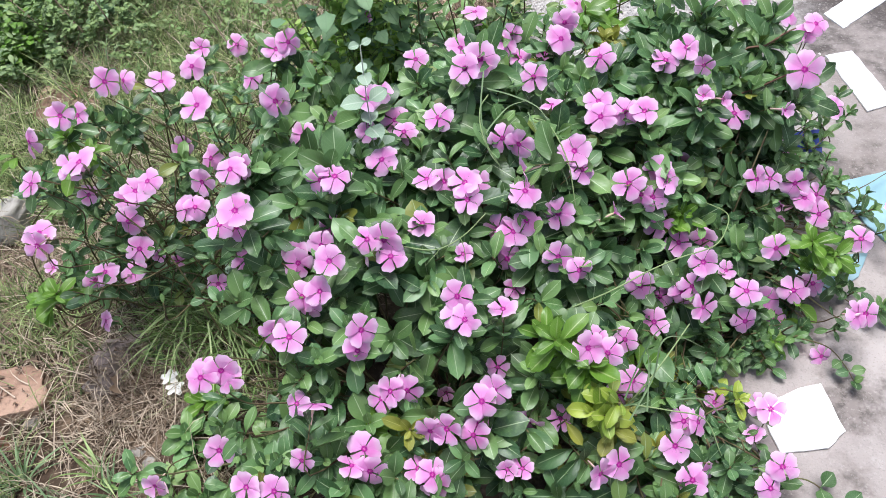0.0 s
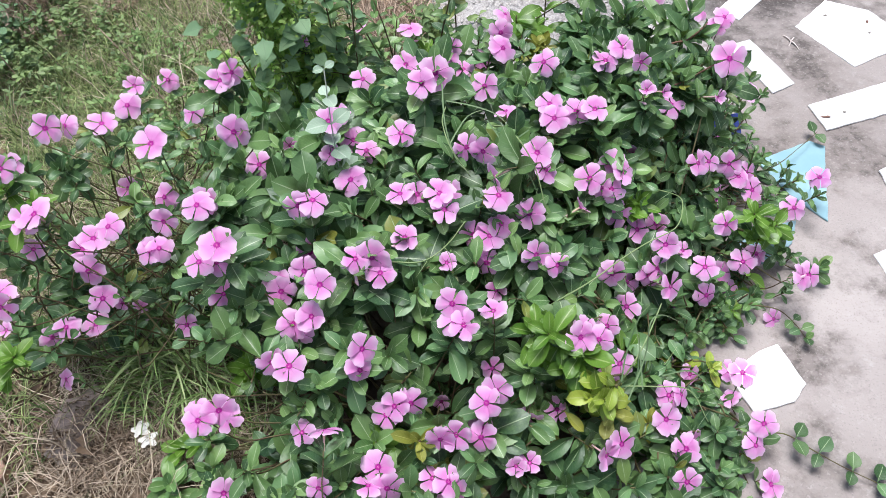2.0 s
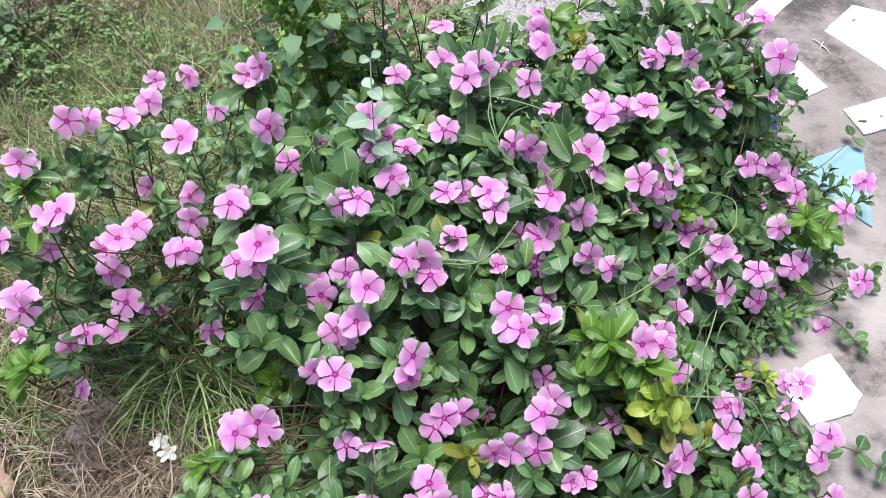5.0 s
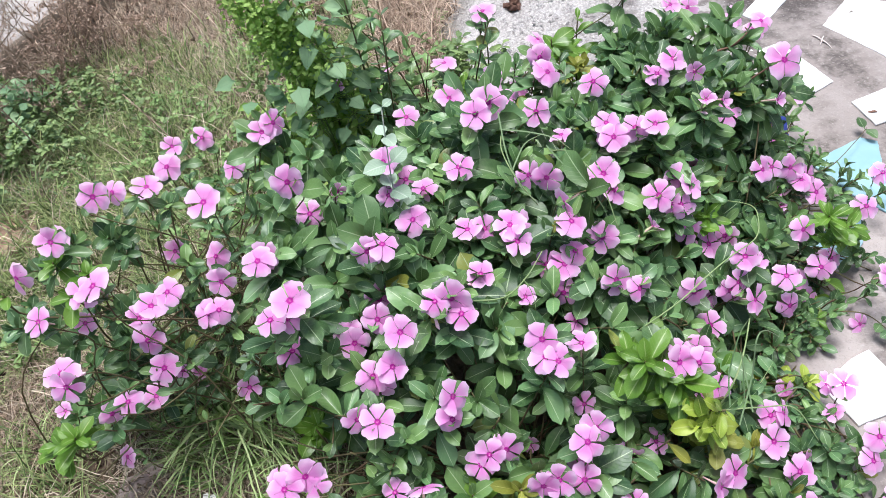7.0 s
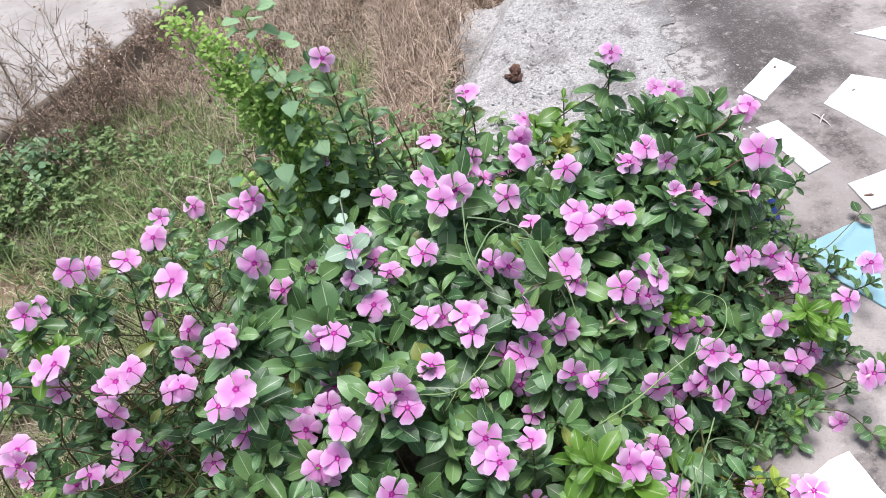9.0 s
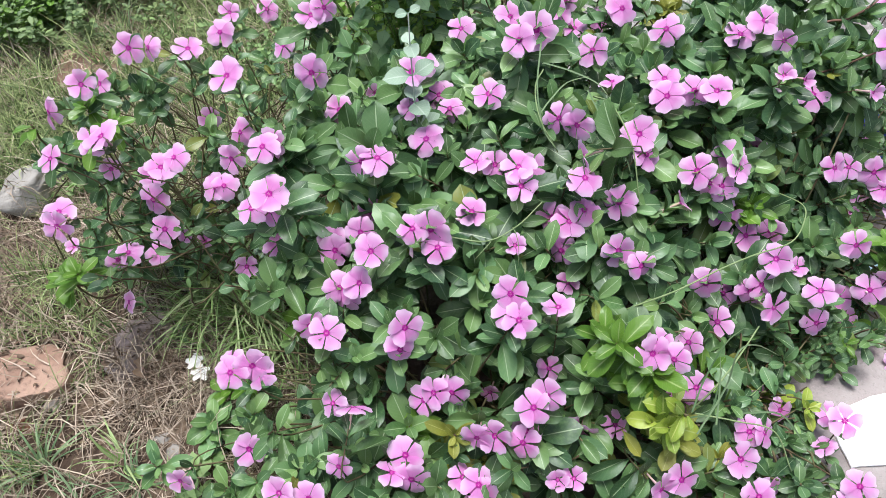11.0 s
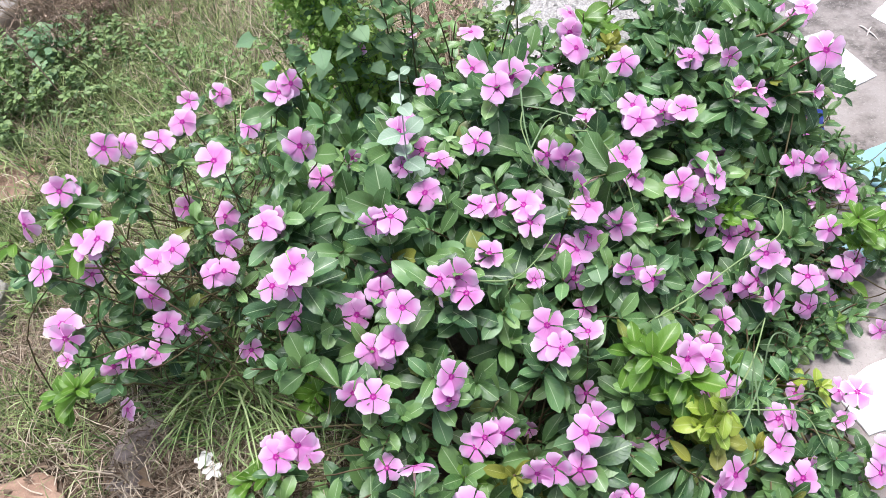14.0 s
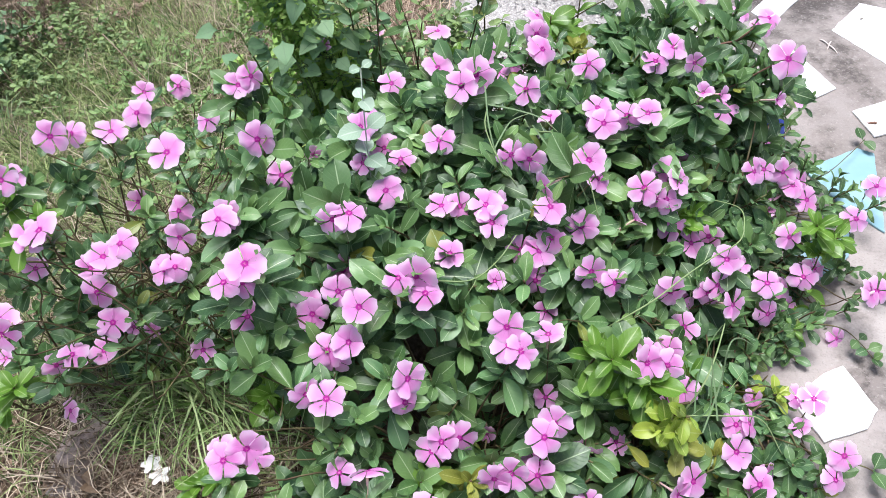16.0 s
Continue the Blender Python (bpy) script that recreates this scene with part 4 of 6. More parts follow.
# ---- broken tiles on the concrete ----
def tile(name_label, corners, mat, z=0.0, thick=0.004, tilt=(0, 0), chip=0.0025, group="broken tiles"):
    """A broken flat tile with its outline, slightly worn edges and thickness, lying on the slab."""
    cx, cy = sum(c[0] for c in corners) / len(corners), sum(c[1] for c in corners) / len(corners)
    ring = []
    for a, b in zip(corners, corners[1:] + corners[:1]):
        n = max(2, int(math.hypot(b[0] - a[0], b[1] - a[1]) / 0.014))
        for i in range(n):
            t = i / n
            x, y = a[0] + (b[0] - a[0]) * t, a[1] + (b[1] - a[1]) * t
            k = chip if i else chip * 0.3
            ring.append((x - cx + k * noise.noise((x * 90, y * 90, 1)), y - cy + k * noise.noise((x * 90, y * 90, 5))))
    n = len(ring)
    verts = [(x, y, 0) for x, y in ring] + [(x, y, thick - 0.0012) for x, y in ring] + [(x * 0.985, y * 0.985, thick) for x, y in ring]
    faces = [tuple(range(n))[::-1], tuple(range(2 * n, 3 * n))]
    for i in range(n):
        k = (i + 1) % n
        faces += [(i, k, n + k, n + i), (n + i, n + k, 2 * n + k, 2 * n + i)]
    me = mesh_of("tile_fragment", verts, faces, mat, smooth=False)
    ob = new("tile_fragment", me)
    ob.matrix_basis = pose(cx, cy, z + 0.001, tilt[0], tilt[1], 0)
    return tagged(ob, name_label, "tile", group)


tile("broken square white tile lying on grey concrete", [(0.575, 0.650), (0.648, 0.678), (0.686, 0.684), (0.694, 0.602), (0.660, 0.577), (0.587, 0.572)], M_WHITE_TILE)
tile("narrow rectangular white tile strip on concrete", [(0.985, 1.508), (1.049, 1.516), (1.068, 1.327), (1.003, 1.308)], M_WHITE_TILE)
tile("narrow rectangular white tile strip beside algae stain", [(1.191, 1.778), (1.216, 1.710), (1.063, 1.602), (1.040, 1.668)], M_WHITE_TILE)
tile("large five-sided white tile piece on concrete", [(1.183, 1.536), (1.313, 1.622), (1.392, 1.548), (1.420, 1.400), (1.232, 1.346)], M_WHITE_TILE)
tile("pointed white tile strip on concrete", [(1.057, 1.247), (1.290, 1.278), (1.262, 1.180), (1.053, 1.160)], M_WHITE_TILE)
tile("white tile piece at the slab's open side", [(1.089, 1.020), (1.240, 1.060), (1.200, 0.900), (1.080, 0.975)], M_WHITE_TILE)
tile("small white tile corner on bare concrete", [(0.952, 0.822), (1.080, 0.850), (1.060, 0.700), (0.948, 0.770)], M_WHITE_TILE)
tile("long white tile far across the slab", [(1.440, 1.800), (1.620, 1.790), (1.760, 1.650), (1.560, 1.640)], M_WHITE_TILE)
tile("light blue glazed tile piece under leaves", [(0.862, 1.110), (1.000, 1.138), (1.022, 1.115), (0.916, 0.918), (0.880, 1.000)], M_BLUE_TILE)
tile("worn speckled blue tile piece under flowers", [(0.730, 0.935), (0.858, 0.935), (0.822, 0.885), (0.752, 0.846), (0.700, 0.880)], M_WORN_TILE)
tile("small deep blue tile shard leaning by the shrub", [(0.805, 1.235), (0.870, 1.230), (0.858, 1.180), (0.812, 1.170)], M_DEEP_BLUE, 0.022, 0.007, (38, -8))
tile("deep blue tile shard under the shrub", [(0.785, 1.195), (0.845, 1.200), (0.840, 1.150), (0.790, 1.145)], M_DEEP_BLUE, 0.0, 0.007)


# ---- stones ----
def rock_mesh(seed, mat, sx, sy, sz, rough=0.34, sub=4, box=0.62, smooth=True):
    bm = bmesh.new()
    bmesh.ops.create_icosphere(bm, subdivisions=sub, radius=1.0)
    o = Vector((seed * 3.1, seed * 1.7, seed))
    r = random.Random(seed)
    cuts = [(Vector((r.gauss(0, 1), r.gauss(0, 1), r.gauss(0.2, 0.5))).normalized(), r.uniform(0.62, 0.88)) for k in range(7)]
    for v in bm.verts:
        p = v.co.copy()
        q = Vector([math.copysign(abs(c) ** box, c) for c in p])
        k = 1 + rough * noise.noise(p * 1.3 + o) + rough * 0.5 * noise.noise(p * 3.1 + o) + rough * 0.28 * noise.noise(p * 7 + o) + rough * 0.12 * noise.noise(p * 17 + o)
        q *= k
        for n, d in cuts:
            over = q.dot(n) - d
            if over > 0:
                q -= n * over * 0.9
        v.co = Vector((q.x * sx, q.y * sy, q.z * sz))
    return bm_mesh("stone", bm, mat, smooth)


STONES = []


def stone(x, y, z, sx, sy, sz, turn, mat, label, seed, tip=0, bald=0.0):
    STONES.append((x, y, z, (sx + sy) / 2, sz, bald))
    ob = new("stone", rock_mesh(seed, mat, sx, sy, sz))
    ob.matrix_basis = pose(x, y, z, tip, 0, turn)
    return tagged(ob, label, "stone", "stones in the grass")


stone(-0.797, 0.812, -0.098, 0.086, 0.092, 0.048, 20, M_SAND_STONE, "flat pinkish sandstone block half buried in dry straw", 1, -4, 0.80)
# added piece: the sandstone block's own dark, shaded side as a separate stone
stone(-0.775, 0.715, -0.118, 0.052, 0.022, 0.030, 8, M_BLOCK_SIDE, "dark red piece standing in for the sandstone block's shaded side", 14, 0, 0.7)
stone(-0.722, 0.750, -0.105, 0.022, 0.016, 0.020, 30, M_GREY_STONE, "small grey stone beside the sandstone block", 15)
stone(-0.582, 0.845, -0.088, 0.042, 0.084, 0.058, -38, M_PURPLE_STONE, "pointed grey-purple stone leaning in dead straw", 12, 0, 0.35)
stone(-0.538, 0.838, -0.115, 0.044, 0.062, 0.034, -20, M_BROWN_STONE, "rough brown stone covered with dead straw", 2, 0, -1.0)
stone(-0.403, 0.878, -0.112, 0.040, 0.030, 0.032, 10, M_BROWN_STONE, "small brown stone under the shrub's edge", 3)
stone(-0.955, 1.276, -0.085, 0.048, 0.094, 0.052, -8, M_PALE_STONE, "pale grey stone block in the grass", 4, 0, 0.9)
stone(-0.965, 1.702, -0.092, 0.115, 0.080, 0.042, 8, M_SAND_STONE, "weathered brown stone before the weeds", 5, 0, 0.80)
stone(-0.740, 1.730, -0.105, 0.050, 0.032, 0.035, -12, M_GREY_STONE, "small grey stone among grass tufts", 6, 0, 0.6)
stone(-0.930, 0.700, -0.110, 0.060, 0.070, 0.032, 40, M_BROWN_STONE, "reddish brown stone sunk in dry litter", 7, 0, 0.6)
stone(-0.615, 0.632, -0.112, 0.020, 0.014, 0.014, 0, M_GREY_STONE, "small grey stone in dead straw", 8)
stone(-0.469, 0.648, -0.104, 0.024, 0.018, 0.018, 70, M_PALE_STONE, "small white plaster lump in the grass", 9)
stone(-0.499, 0.682, -0.106, 0.016, 0.014, 0.014, 20, M_PALE_STONE, "tiny white plaster lump beside green blades", 16)


# ---- white rubble heap ----
def heap_height(x, y):
    d = math.hypot((x - 0.62 - 0.16 * (y - 1.95)) / 0.37, (y - 1.95) / 0.80) + 0.30 * noise.noise((x * 3, y * 3, 4)) + 0.12 * noise.noise((x * 9, y * 9, 4))
    return 0.055 * max(0.0, 1 - d) ** 0.6


def rubble_heap():
    home = thing("rubble_heap", 0.56, 1.86, 0.0, "heap of crumbled white lime plaster on the slab", "rubble")
    n = 120
    verts, faces = [], []
    for j in range(n + 1):
        for i in range(n + 1):
            x, y = 0.0 + 1.24 * i / n, 1.15 + 1.65 * j / n
            h = heap_height(x, y)
            foot = slab_edge(y)
            base = GROUND * min(1.0, max(0.0, (foot + 0.02 - x) / 0.12))
            z = base + h + min(1, h * 25) * (0.010 * noise.noise((x * 9, y * 9, 1)) + 0.011 * noise.noise((x * 27, y * 27, 2)) + 0.010 * noise.noise((x * 70, y * 70, 3))) - (0.0 if h > 0.001 else 0.03)
            verts.append((x - 0.56, y - 1.86, z))
    for j in range(n):
        for i in range(n):
            if heap_height(0.0 + 1.24 * (i + 0.5) / n, 1.15 + 1.65 * (j + 0.5) / n) > 0:
                faces.append((j * (n + 1) + i, j * (n + 1) + i + 1, (j + 1) * (n + 1) + i + 1, (j + 1) * (n + 1) + i))
    part("mound", mesh_of("mound", verts, faces, M_GRAVEL, smooth=False), home)
    chips = [rock_mesh(20 + k, M_LIME, 1, 0.75, 0.5, 0.8, 2, 1.0, False) for k in range(6)]
    V, F = [], []
    r = random.Random(5)
    for k in range(6500):
        a, q = r.uniform(0, 6.28), math.sqrt(r.random()) * r.choice((1.0, 1.0, 1.0, 1.0, 1.35))
        y = 1.95 + 0.80 * q * math.sin(a)
        x = 0.62 + 0.16 * (y - 1.95) + 0.38 * q * math.cos(a)
        size = r.uniform(0.005, 0.010) if k < 40 else 0.0014 + 0.0048 * r.random() ** 3
        z = heap_height(x, y) + GROUND * min(1.0, max(0.0, (slab_edge(y) + 0.02 - x) / 0.12))
        m = pose(x - 0.56, y - 1.86, z, r.uniform(-40, 40), r.uniform(-40, 40), r.uniform(0, 360)) @ Matrix.Scale(size, 4)
        if k < 260:
            part("plaster_lump", chips[k % 6], home, m @ Matrix.Scale(1.05, 4))
        else:
            c = chips[k % 6]
            base = len(V)
            V += [m @ v.co for v in c.vertices]
            F += [tuple(i + base for i in p.vertices) for p in c.polygons]
    tagged(part("crumb_litter", mesh_of("crumb_litter", V, F, M_LIME, smooth=False), home), kind="stuff")


rubble_heap()
clod = new("clod", rock_mesh(33, M_CLOD, 0.026, 0.023, 0.020, 1.1, 4, 1.0, False))
clod.location = (0.492, 1.925, heap_height(0.492, 1.925) + 0.012)
tagged(clod, "crumbly dark brown clod on the white rubble", "clod")


# ---- grass ----
def blades(name, count, where, length, width, bend, flat, mat, seed, label, category, clump=1):
    """A field of bent blades in one mesh. where(r) gives a place or None; flat: how far they lie down, 0 to 1; clump: blades to a tuft."""
    r = random.Random(seed)
    V, U, F = [], [], []
    made, left = 0, 0
    while made < count:
        if left <= 0:
            spot = where(r)
            if spot is None:
                continue
            left = r.randint(1, 2 * clump - 1)
        made, left = made + 1, left - 1
        x, y, z = spot
        if clump > 1:
            x, y = x + r.gauss(0, 0.010), y + r.gauss(0, 0.010)
        L = r.uniform(*length) * (0.6 + 0.8 * r.random() ** 2)
        w = r.uniform(*width)
        a = r.uniform(0, 6.2832)
        lean = radians(90 * min(1, max(0, r.gauss(flat, 0.28))))
        dx, dy = math.cos(a), math.sin(a)
        sx, sy = -dy * w / 2, dx * w / 2
        px, py, pz = x, y, z - 0.004
        curl = r.uniform(*bend)
        swing = r.gauss(0, 0.7)
        base = len(V)
        for k in range(4):
            t = 1 - 0.92 * (k / 3) ** 1.6
            V += [(px - sx * t, py - sy * t, pz), (px + sx * t, py + sy * t, pz)]
            U += [(0, k / 3), (1, k / 3)]
            ang = min(radians(115), lean + curl * k / 3)
            step = L / 3
            px += dx * math.sin(ang) * step - dy * swing * step * k / 3
            py += dy * math.sin(ang) * step + dx * swing * step * k / 3
            pz = max(pz + math.cos(ang) * step, GROUND + 0.004 if z < -0.03 else 0.004)
        for k in range(3):
            b = base + 2 * k
            F.append((b, b + 1, b + 3, b + 2))
    ob = new(name, mesh_of(name, V, F, mat, U, smooth=False))
    return tagged(ob, label, category, kind="stuff")


def field(x0, x1, y0, y1, patch=0.0, seed=0.0, avoid=0.75, bare=0.9):
    """Places on the soil, left of the slab, thinner under the shrubs, gathered in patches."""
    def where(r):
        x, y = r.uniform(x0, x1), r.uniform(y0, y1)
        if y < 0.70 and x < -0.35 and r.random() < 0.45:
            return None
        if x > slab_edge(y) - 0.02 or heap_height(x, y) > 0.012:
            return None
        if (x + 1.652) * 0.8128 - (y - 1.616) * 0.5826 < 0.02:
            return None
        if patch and noise.noise((x * 2.2 + seed, y * 2.2, seed)) + 0.35 * noise.noise((x * 8, y * 8, seed)) < patch - 0.5 * r.random():
            return None
        if y < 1.45 and cover(x, y)[0] > avoid * (5 if x < -0.2 else 1):
            return None
        z = lie(x, y)
        for sx, sy, sz, wide, high, bald in STONES:
            d = math.hypot(x - sx, y - sy) / wide
            if d < 0.98 + 0.20 * max(0, bald):
                if r.random() < (bare if bald == 0 else bald):
                    return None
                z = max(z, sz + high * max(0, 1 - d ** 4) ** 0.5)
        return x, y, z
    return where


def dry_bank(r):
    """Places along the rubble's left rim, where dry grass has grown over the slab."""
    y = r.uniform(1.62, 3.0)
    x = 0.06 + 0.12 * (y - 1.6) + abs(r.gauss(0, 0.13))
    if heap_height(x, y) > 0.018 or x > 0.75:
        return None
    return x, y, max(lie(x, y) if x < slab_edge(y) else 0.0, heap_height(x, y))


blades("green_grass", 24000, field(-1.5, 0.3, 1.25, 2.5, 0.10, 1.0), (0.05, 0.14), (0.0022, 0.0048), (0.2, 2.2), 0.45, M_GRASS, 1, "green wild grass growing through dry straw", "grass", 12)
blades("green_grass", 4200, field(-1.1, -0.05, 0.42, 1.25, 0.30, 2.0, 2.6, 0.8), (0.05, 0.14), (0.0018, 0.0034), (0.4, 1.6), 0.35, M_GRASS, 2, "sparse green grass beside the shrubs", "grass", 9)
blades("straw", 24000, field(-1.6, 0.35, 1.2, 3.4, 0.0, 3.0, 0.75, 0.45), (0.05, 0.15), (0.0018, 0.0036), (0.1, 2.0), 0.62, M_STRAW, 3, "tangle of dry pale grass stalks", "dry grass", 7)
blades("straw", 9000, field(-1.15, 0.0, 0.40, 1.35, 0.25, 4.0, 2.6, 0.35), (0.04, 0.13), (0.0015, 0.0032), (0.1, 0.9), 0.76, M_STRAW, 4, "flattened dry straw over bare soil", "dry grass")
blades("stubble", 30000, field(-1.3, 0.9, 2.0, 4.6, 0.0, 5.0), (0.025, 0.08), (0.002, 0.004), (0.6, 3.4), 0.45, M_STUBBLE, 5, "reddish brown dry grass stubble", "dry grass", 8)
blades("stubble", 9000, lambda r: dry_bank(r), (0.05, 0.13), (0.002, 0.004), (0.1, 2.4), 0.45, M_STUBBLE, 15, "reddish dry grass creeping over the rubble's edge", "dry grass")
blades("chaff", 14000, field(-1.4, 0.6, 1.7, 3.8, 0.0, 8.0), (0.010, 0.024), (0.003, 0.007), (0.1, 1.5), 0.5, M_STUBBLE, 8, "chaff and dry seed heads over the stubble", "dry grass")
blades("curled_straw", 14000, field(-1.4, 0.6, 1.7, 3.8, 0.0, 9.0), (0.04, 0.09), (0.0015, 0.003), (1.5, 3.5), 0.3, M_STUBBLE, 9, "curled dry grass stalks", "dry grass", 6)
blades("curled_straw", 16000, field(-1.5, 0.3, 1.2, 2.3, 0.0, 10.0, 0.75, 0.6), (0.04, 0.12), (0.0014, 0.0028), (1.2, 3.6), 0.35, M_GRASS, 10, "curled grey-green grass stalks", "grass", 8)
blades("curled_straw", 15000, field(-1.15, 0.0, 0.40, 1.30, 0.2, 11.0, 2.6, 0.35), (0.03, 0.09), (0.0012, 0.0026), (1.0, 3.4), 0.5, M_DEAD, 11, "curled dead straw over stones and soil", "dry grass")
def on_stone(r):
    """Places on and round the straw-covered stone."""
    a, q = r.uniform(0, 6.28), 0.075 * math.sqrt(r.random())
    return -0.538 + q * math.cos(a), 0.832 + q * math.sin(a), -0.088 + 0.012 * r.random()


def on_block(r):
    """Places on and round the sandstone block."""
    a, q = r.uniform(0, 6.28), 0.13 * (0.45 + 0.55 * math.sqrt(r.random()))
    return -0.797 + q * math.cos(a), 0.800 + q * math.sin(a), -0.085 + 0.03 * max(0.0, 1 - q / 0.10)


blades("straw", 420, on_block, (0.04, 0.11), (0.0012, 0.0026), (0.6, 2.4), 0.70, M_STRAW, 19, "dry straw fallen over a sandstone block", "dry grass", 3)
blades("straw", 650, on_stone, (0.03, 0.08), (0.0012, 0.0026), (0.8, 2.8), 0.72, M_DEAD, 16, "dead straw lying over a brown stone", "dry grass")
blades("straw", 2600, field(-0.62, -0.28, 0.74, 1.02, 0.0, 7.0, 2.6, 0.4), (0.04, 0.11), (0.0014, 0.0028), (0.4, 2.2), 0.66, M_STRAW, 18, "dry straw round the grass tussocks", "dry grass", 4)
blades("dead_leaves", 6000, field(-1.15, 0.0, 0.40, 1.30, 0.0, 12.0, 2.6, 0.6), (0.010, 0.026), (0.003, 0.008), (0.1, 1.2), 0.75, M_LITTER, 17, "small brown chips of dead leaves on soil", "leaf litter")
blades("dead_leaves", 1600, field(-1.3, 0.2, 0.4, 2.6, 0.0, 6.0, 2.0), (0.018, 0.034), (0.010, 0.018), (0.1, 1.0), 0.85, M_LITTER, 6, "scattered dry brown fallen leaves", "leaf litter")


def tuft(x, y, n, length, label, seed, high=0.0, splay=1.0, mat=None):
    """A tussock of long fresh blades."""
    r = random.Random(seed)
    z = lie(x, y) if x < slab_edge(y) else 0.0
    home = thing("grass_tuft", x, y, z, label, "grass")
    for k in range(n):
        a, lean = r.uniform(0, 6.28), min(1.25, splay * r.uniform(0.25, 0.9))
        L = length * r.uniform(0.6, 1.15)
        d = Vector((math.cos(a), math.sin(a), 0))
        pts = [d * (L * lean * t) + Vector((0, 0, L * (1.1 - lean * 0.5) * t - L * 0.62 * lean * t * t * 1.3)) + d * 0.008 + Vector((0, 0, high * min(1, 4 * t))) for t in (i / 7 for i in range(8))]
        verts, uvs, faces = [], [], []
        side = Vector((-d.y, d.x, 0.0))
        thick = r.uniform(0.0010, 0.0027)
        swing = side * r.gauss(0, 0.40) * L
        for i, p in enumerate(pts):
            w = thick * (1 - (i / 7) ** 2 * 0.9)
            p = p + swing * (i / 7) ** 2
            verts += [p - side * w, p + Vector((0, 0, -w * 0.4)), p + side * w]
            uvs += [(0, i / 7), (0.5, i / 7), (1, i / 7)]
        for i in range(7):
            for c in (0, 1):
                b = 3 * i + c
                faces.append((b, b + 1, b + 4, b + 3))
        part("blade", mesh_of("blade", verts, faces, mat or M_TUSSOCK, uvs), home)


tuft(-0.405, 0.958, 60, 0.20, "spreading tussock of pale green grass blades", 21, 0.085, 1.5)
tuft(-0.350, 0.890, 50, 0.19, "spreading fresh green grass tuft below blooms", 22, 0.03, 1.4)
tuft(-0.470, 0.920, 46, 0.17, "spreading fresh green grass tuft by the stones", 23, 0.03, 1.4)
tuft(-0.330, 0.970, 30, 0.20, "fresh green grass tuft under leggy stems", 24, 0.05, 1.4)
tuft(-0.290, 0.830, 22, 0.16, "thin fresh green grass tuft over straw", 25, 0.02, 1.4)
tuft(-0.300, 0.860, 34, 0.24, "tussock of long fresh grass blades", 1)
tuft(-0.385, 0.925, 44, 0.26, "long arching green grass blades by the stone", 2)
tuft(-0.455, 0.985, 40, 0.24, "thick green grass tussock under leggy blooms", 3)
tuft(-0.430, 0.860, 26, 0.16, "arching green grass tuft beside the stones", 13)
tuft(-0.250, 0.760, 20, 0.18, "thin green grass tuft under periwinkle blooms", 14)
tuft(-0.560, 0.640, 16, 0.12, "short green grass tuft in dry litter", 4)
tuft(-0.430, 0.560, 18, 0.13, "short green grass tuft in dry litter", 5)
tuft(-0.800, 1.050, 16, 0.12, "short green grass tuft in dry litter", 6)
tuft(-0.700, 0.630, 26, 0.13, "dark green grass tuft before the sandstone", 31, 0.0, 1.2, M_SEDGE)
tuft(-0.800, 0.610, 24, 0.13, "dark green grass tuft in dead straw", 32, 0.0, 1.2, M_SEDGE)
tuft(-0.620, 0.570, 24, 0.12, "dark green grass tuft in dead straw", 33, 0.0, 1.2, M_SEDGE)
tuft(-0.520, 0.600, 20, 0.11, "dark green grass tuft beside white lumps", 34, 0.0, 1.2, M_SEDGE)
tuft(-1.060, 1.840, 26, 0.20, "long wild grass tuft behind the brown stone", 35, 0.0, 1.1, M_SEDGE)
tuft(-0.900, 1.840, 26, 0.18, "wild grass tuft behind the brown stone", 36, 0.0, 1.1, M_SEDGE)
tuft(-1.220, 1.820, 26, 0.20, "long wild grass tuft before the weeds", 37, 0.0, 1.1, M_TUSSOCK)
tuft(0.400, 0.640, 9, 0.17, "few long grey-green blades among seedlings", 7)
tuft(0.245, 0.960, 8, 0.42, "tall thin grass blades rising through the shrub", 8)


# ---- wild plants ----
def bare_stalk(x, y, tip, label):
    """A thin dark stalk without leaves, leaning out of the grass."""
    z = lie(x, y)
    home = thing("bare_stalk", x, y, z, label, "stalk")
    top = Vector(tip) - Vector((x, y, z))
    part("stem", tube_mesh("stem", bow((0, 0, -0.01), top, (0.006, 0, 0.004), 6), 0.0026, 0.0012, M_TWIG, 5), home)
    for k in (0.45, 0.62, 0.8):
        p = top * k
        part("twig", tube_mesh("twig", bow(p, p + Vector((0.03 * (1 if k != 0.62 else -1), -0.01, 0.03)), (0, 0, 0.003), 3), 0.0011, 0.0006, M_TWIG, 4), home)


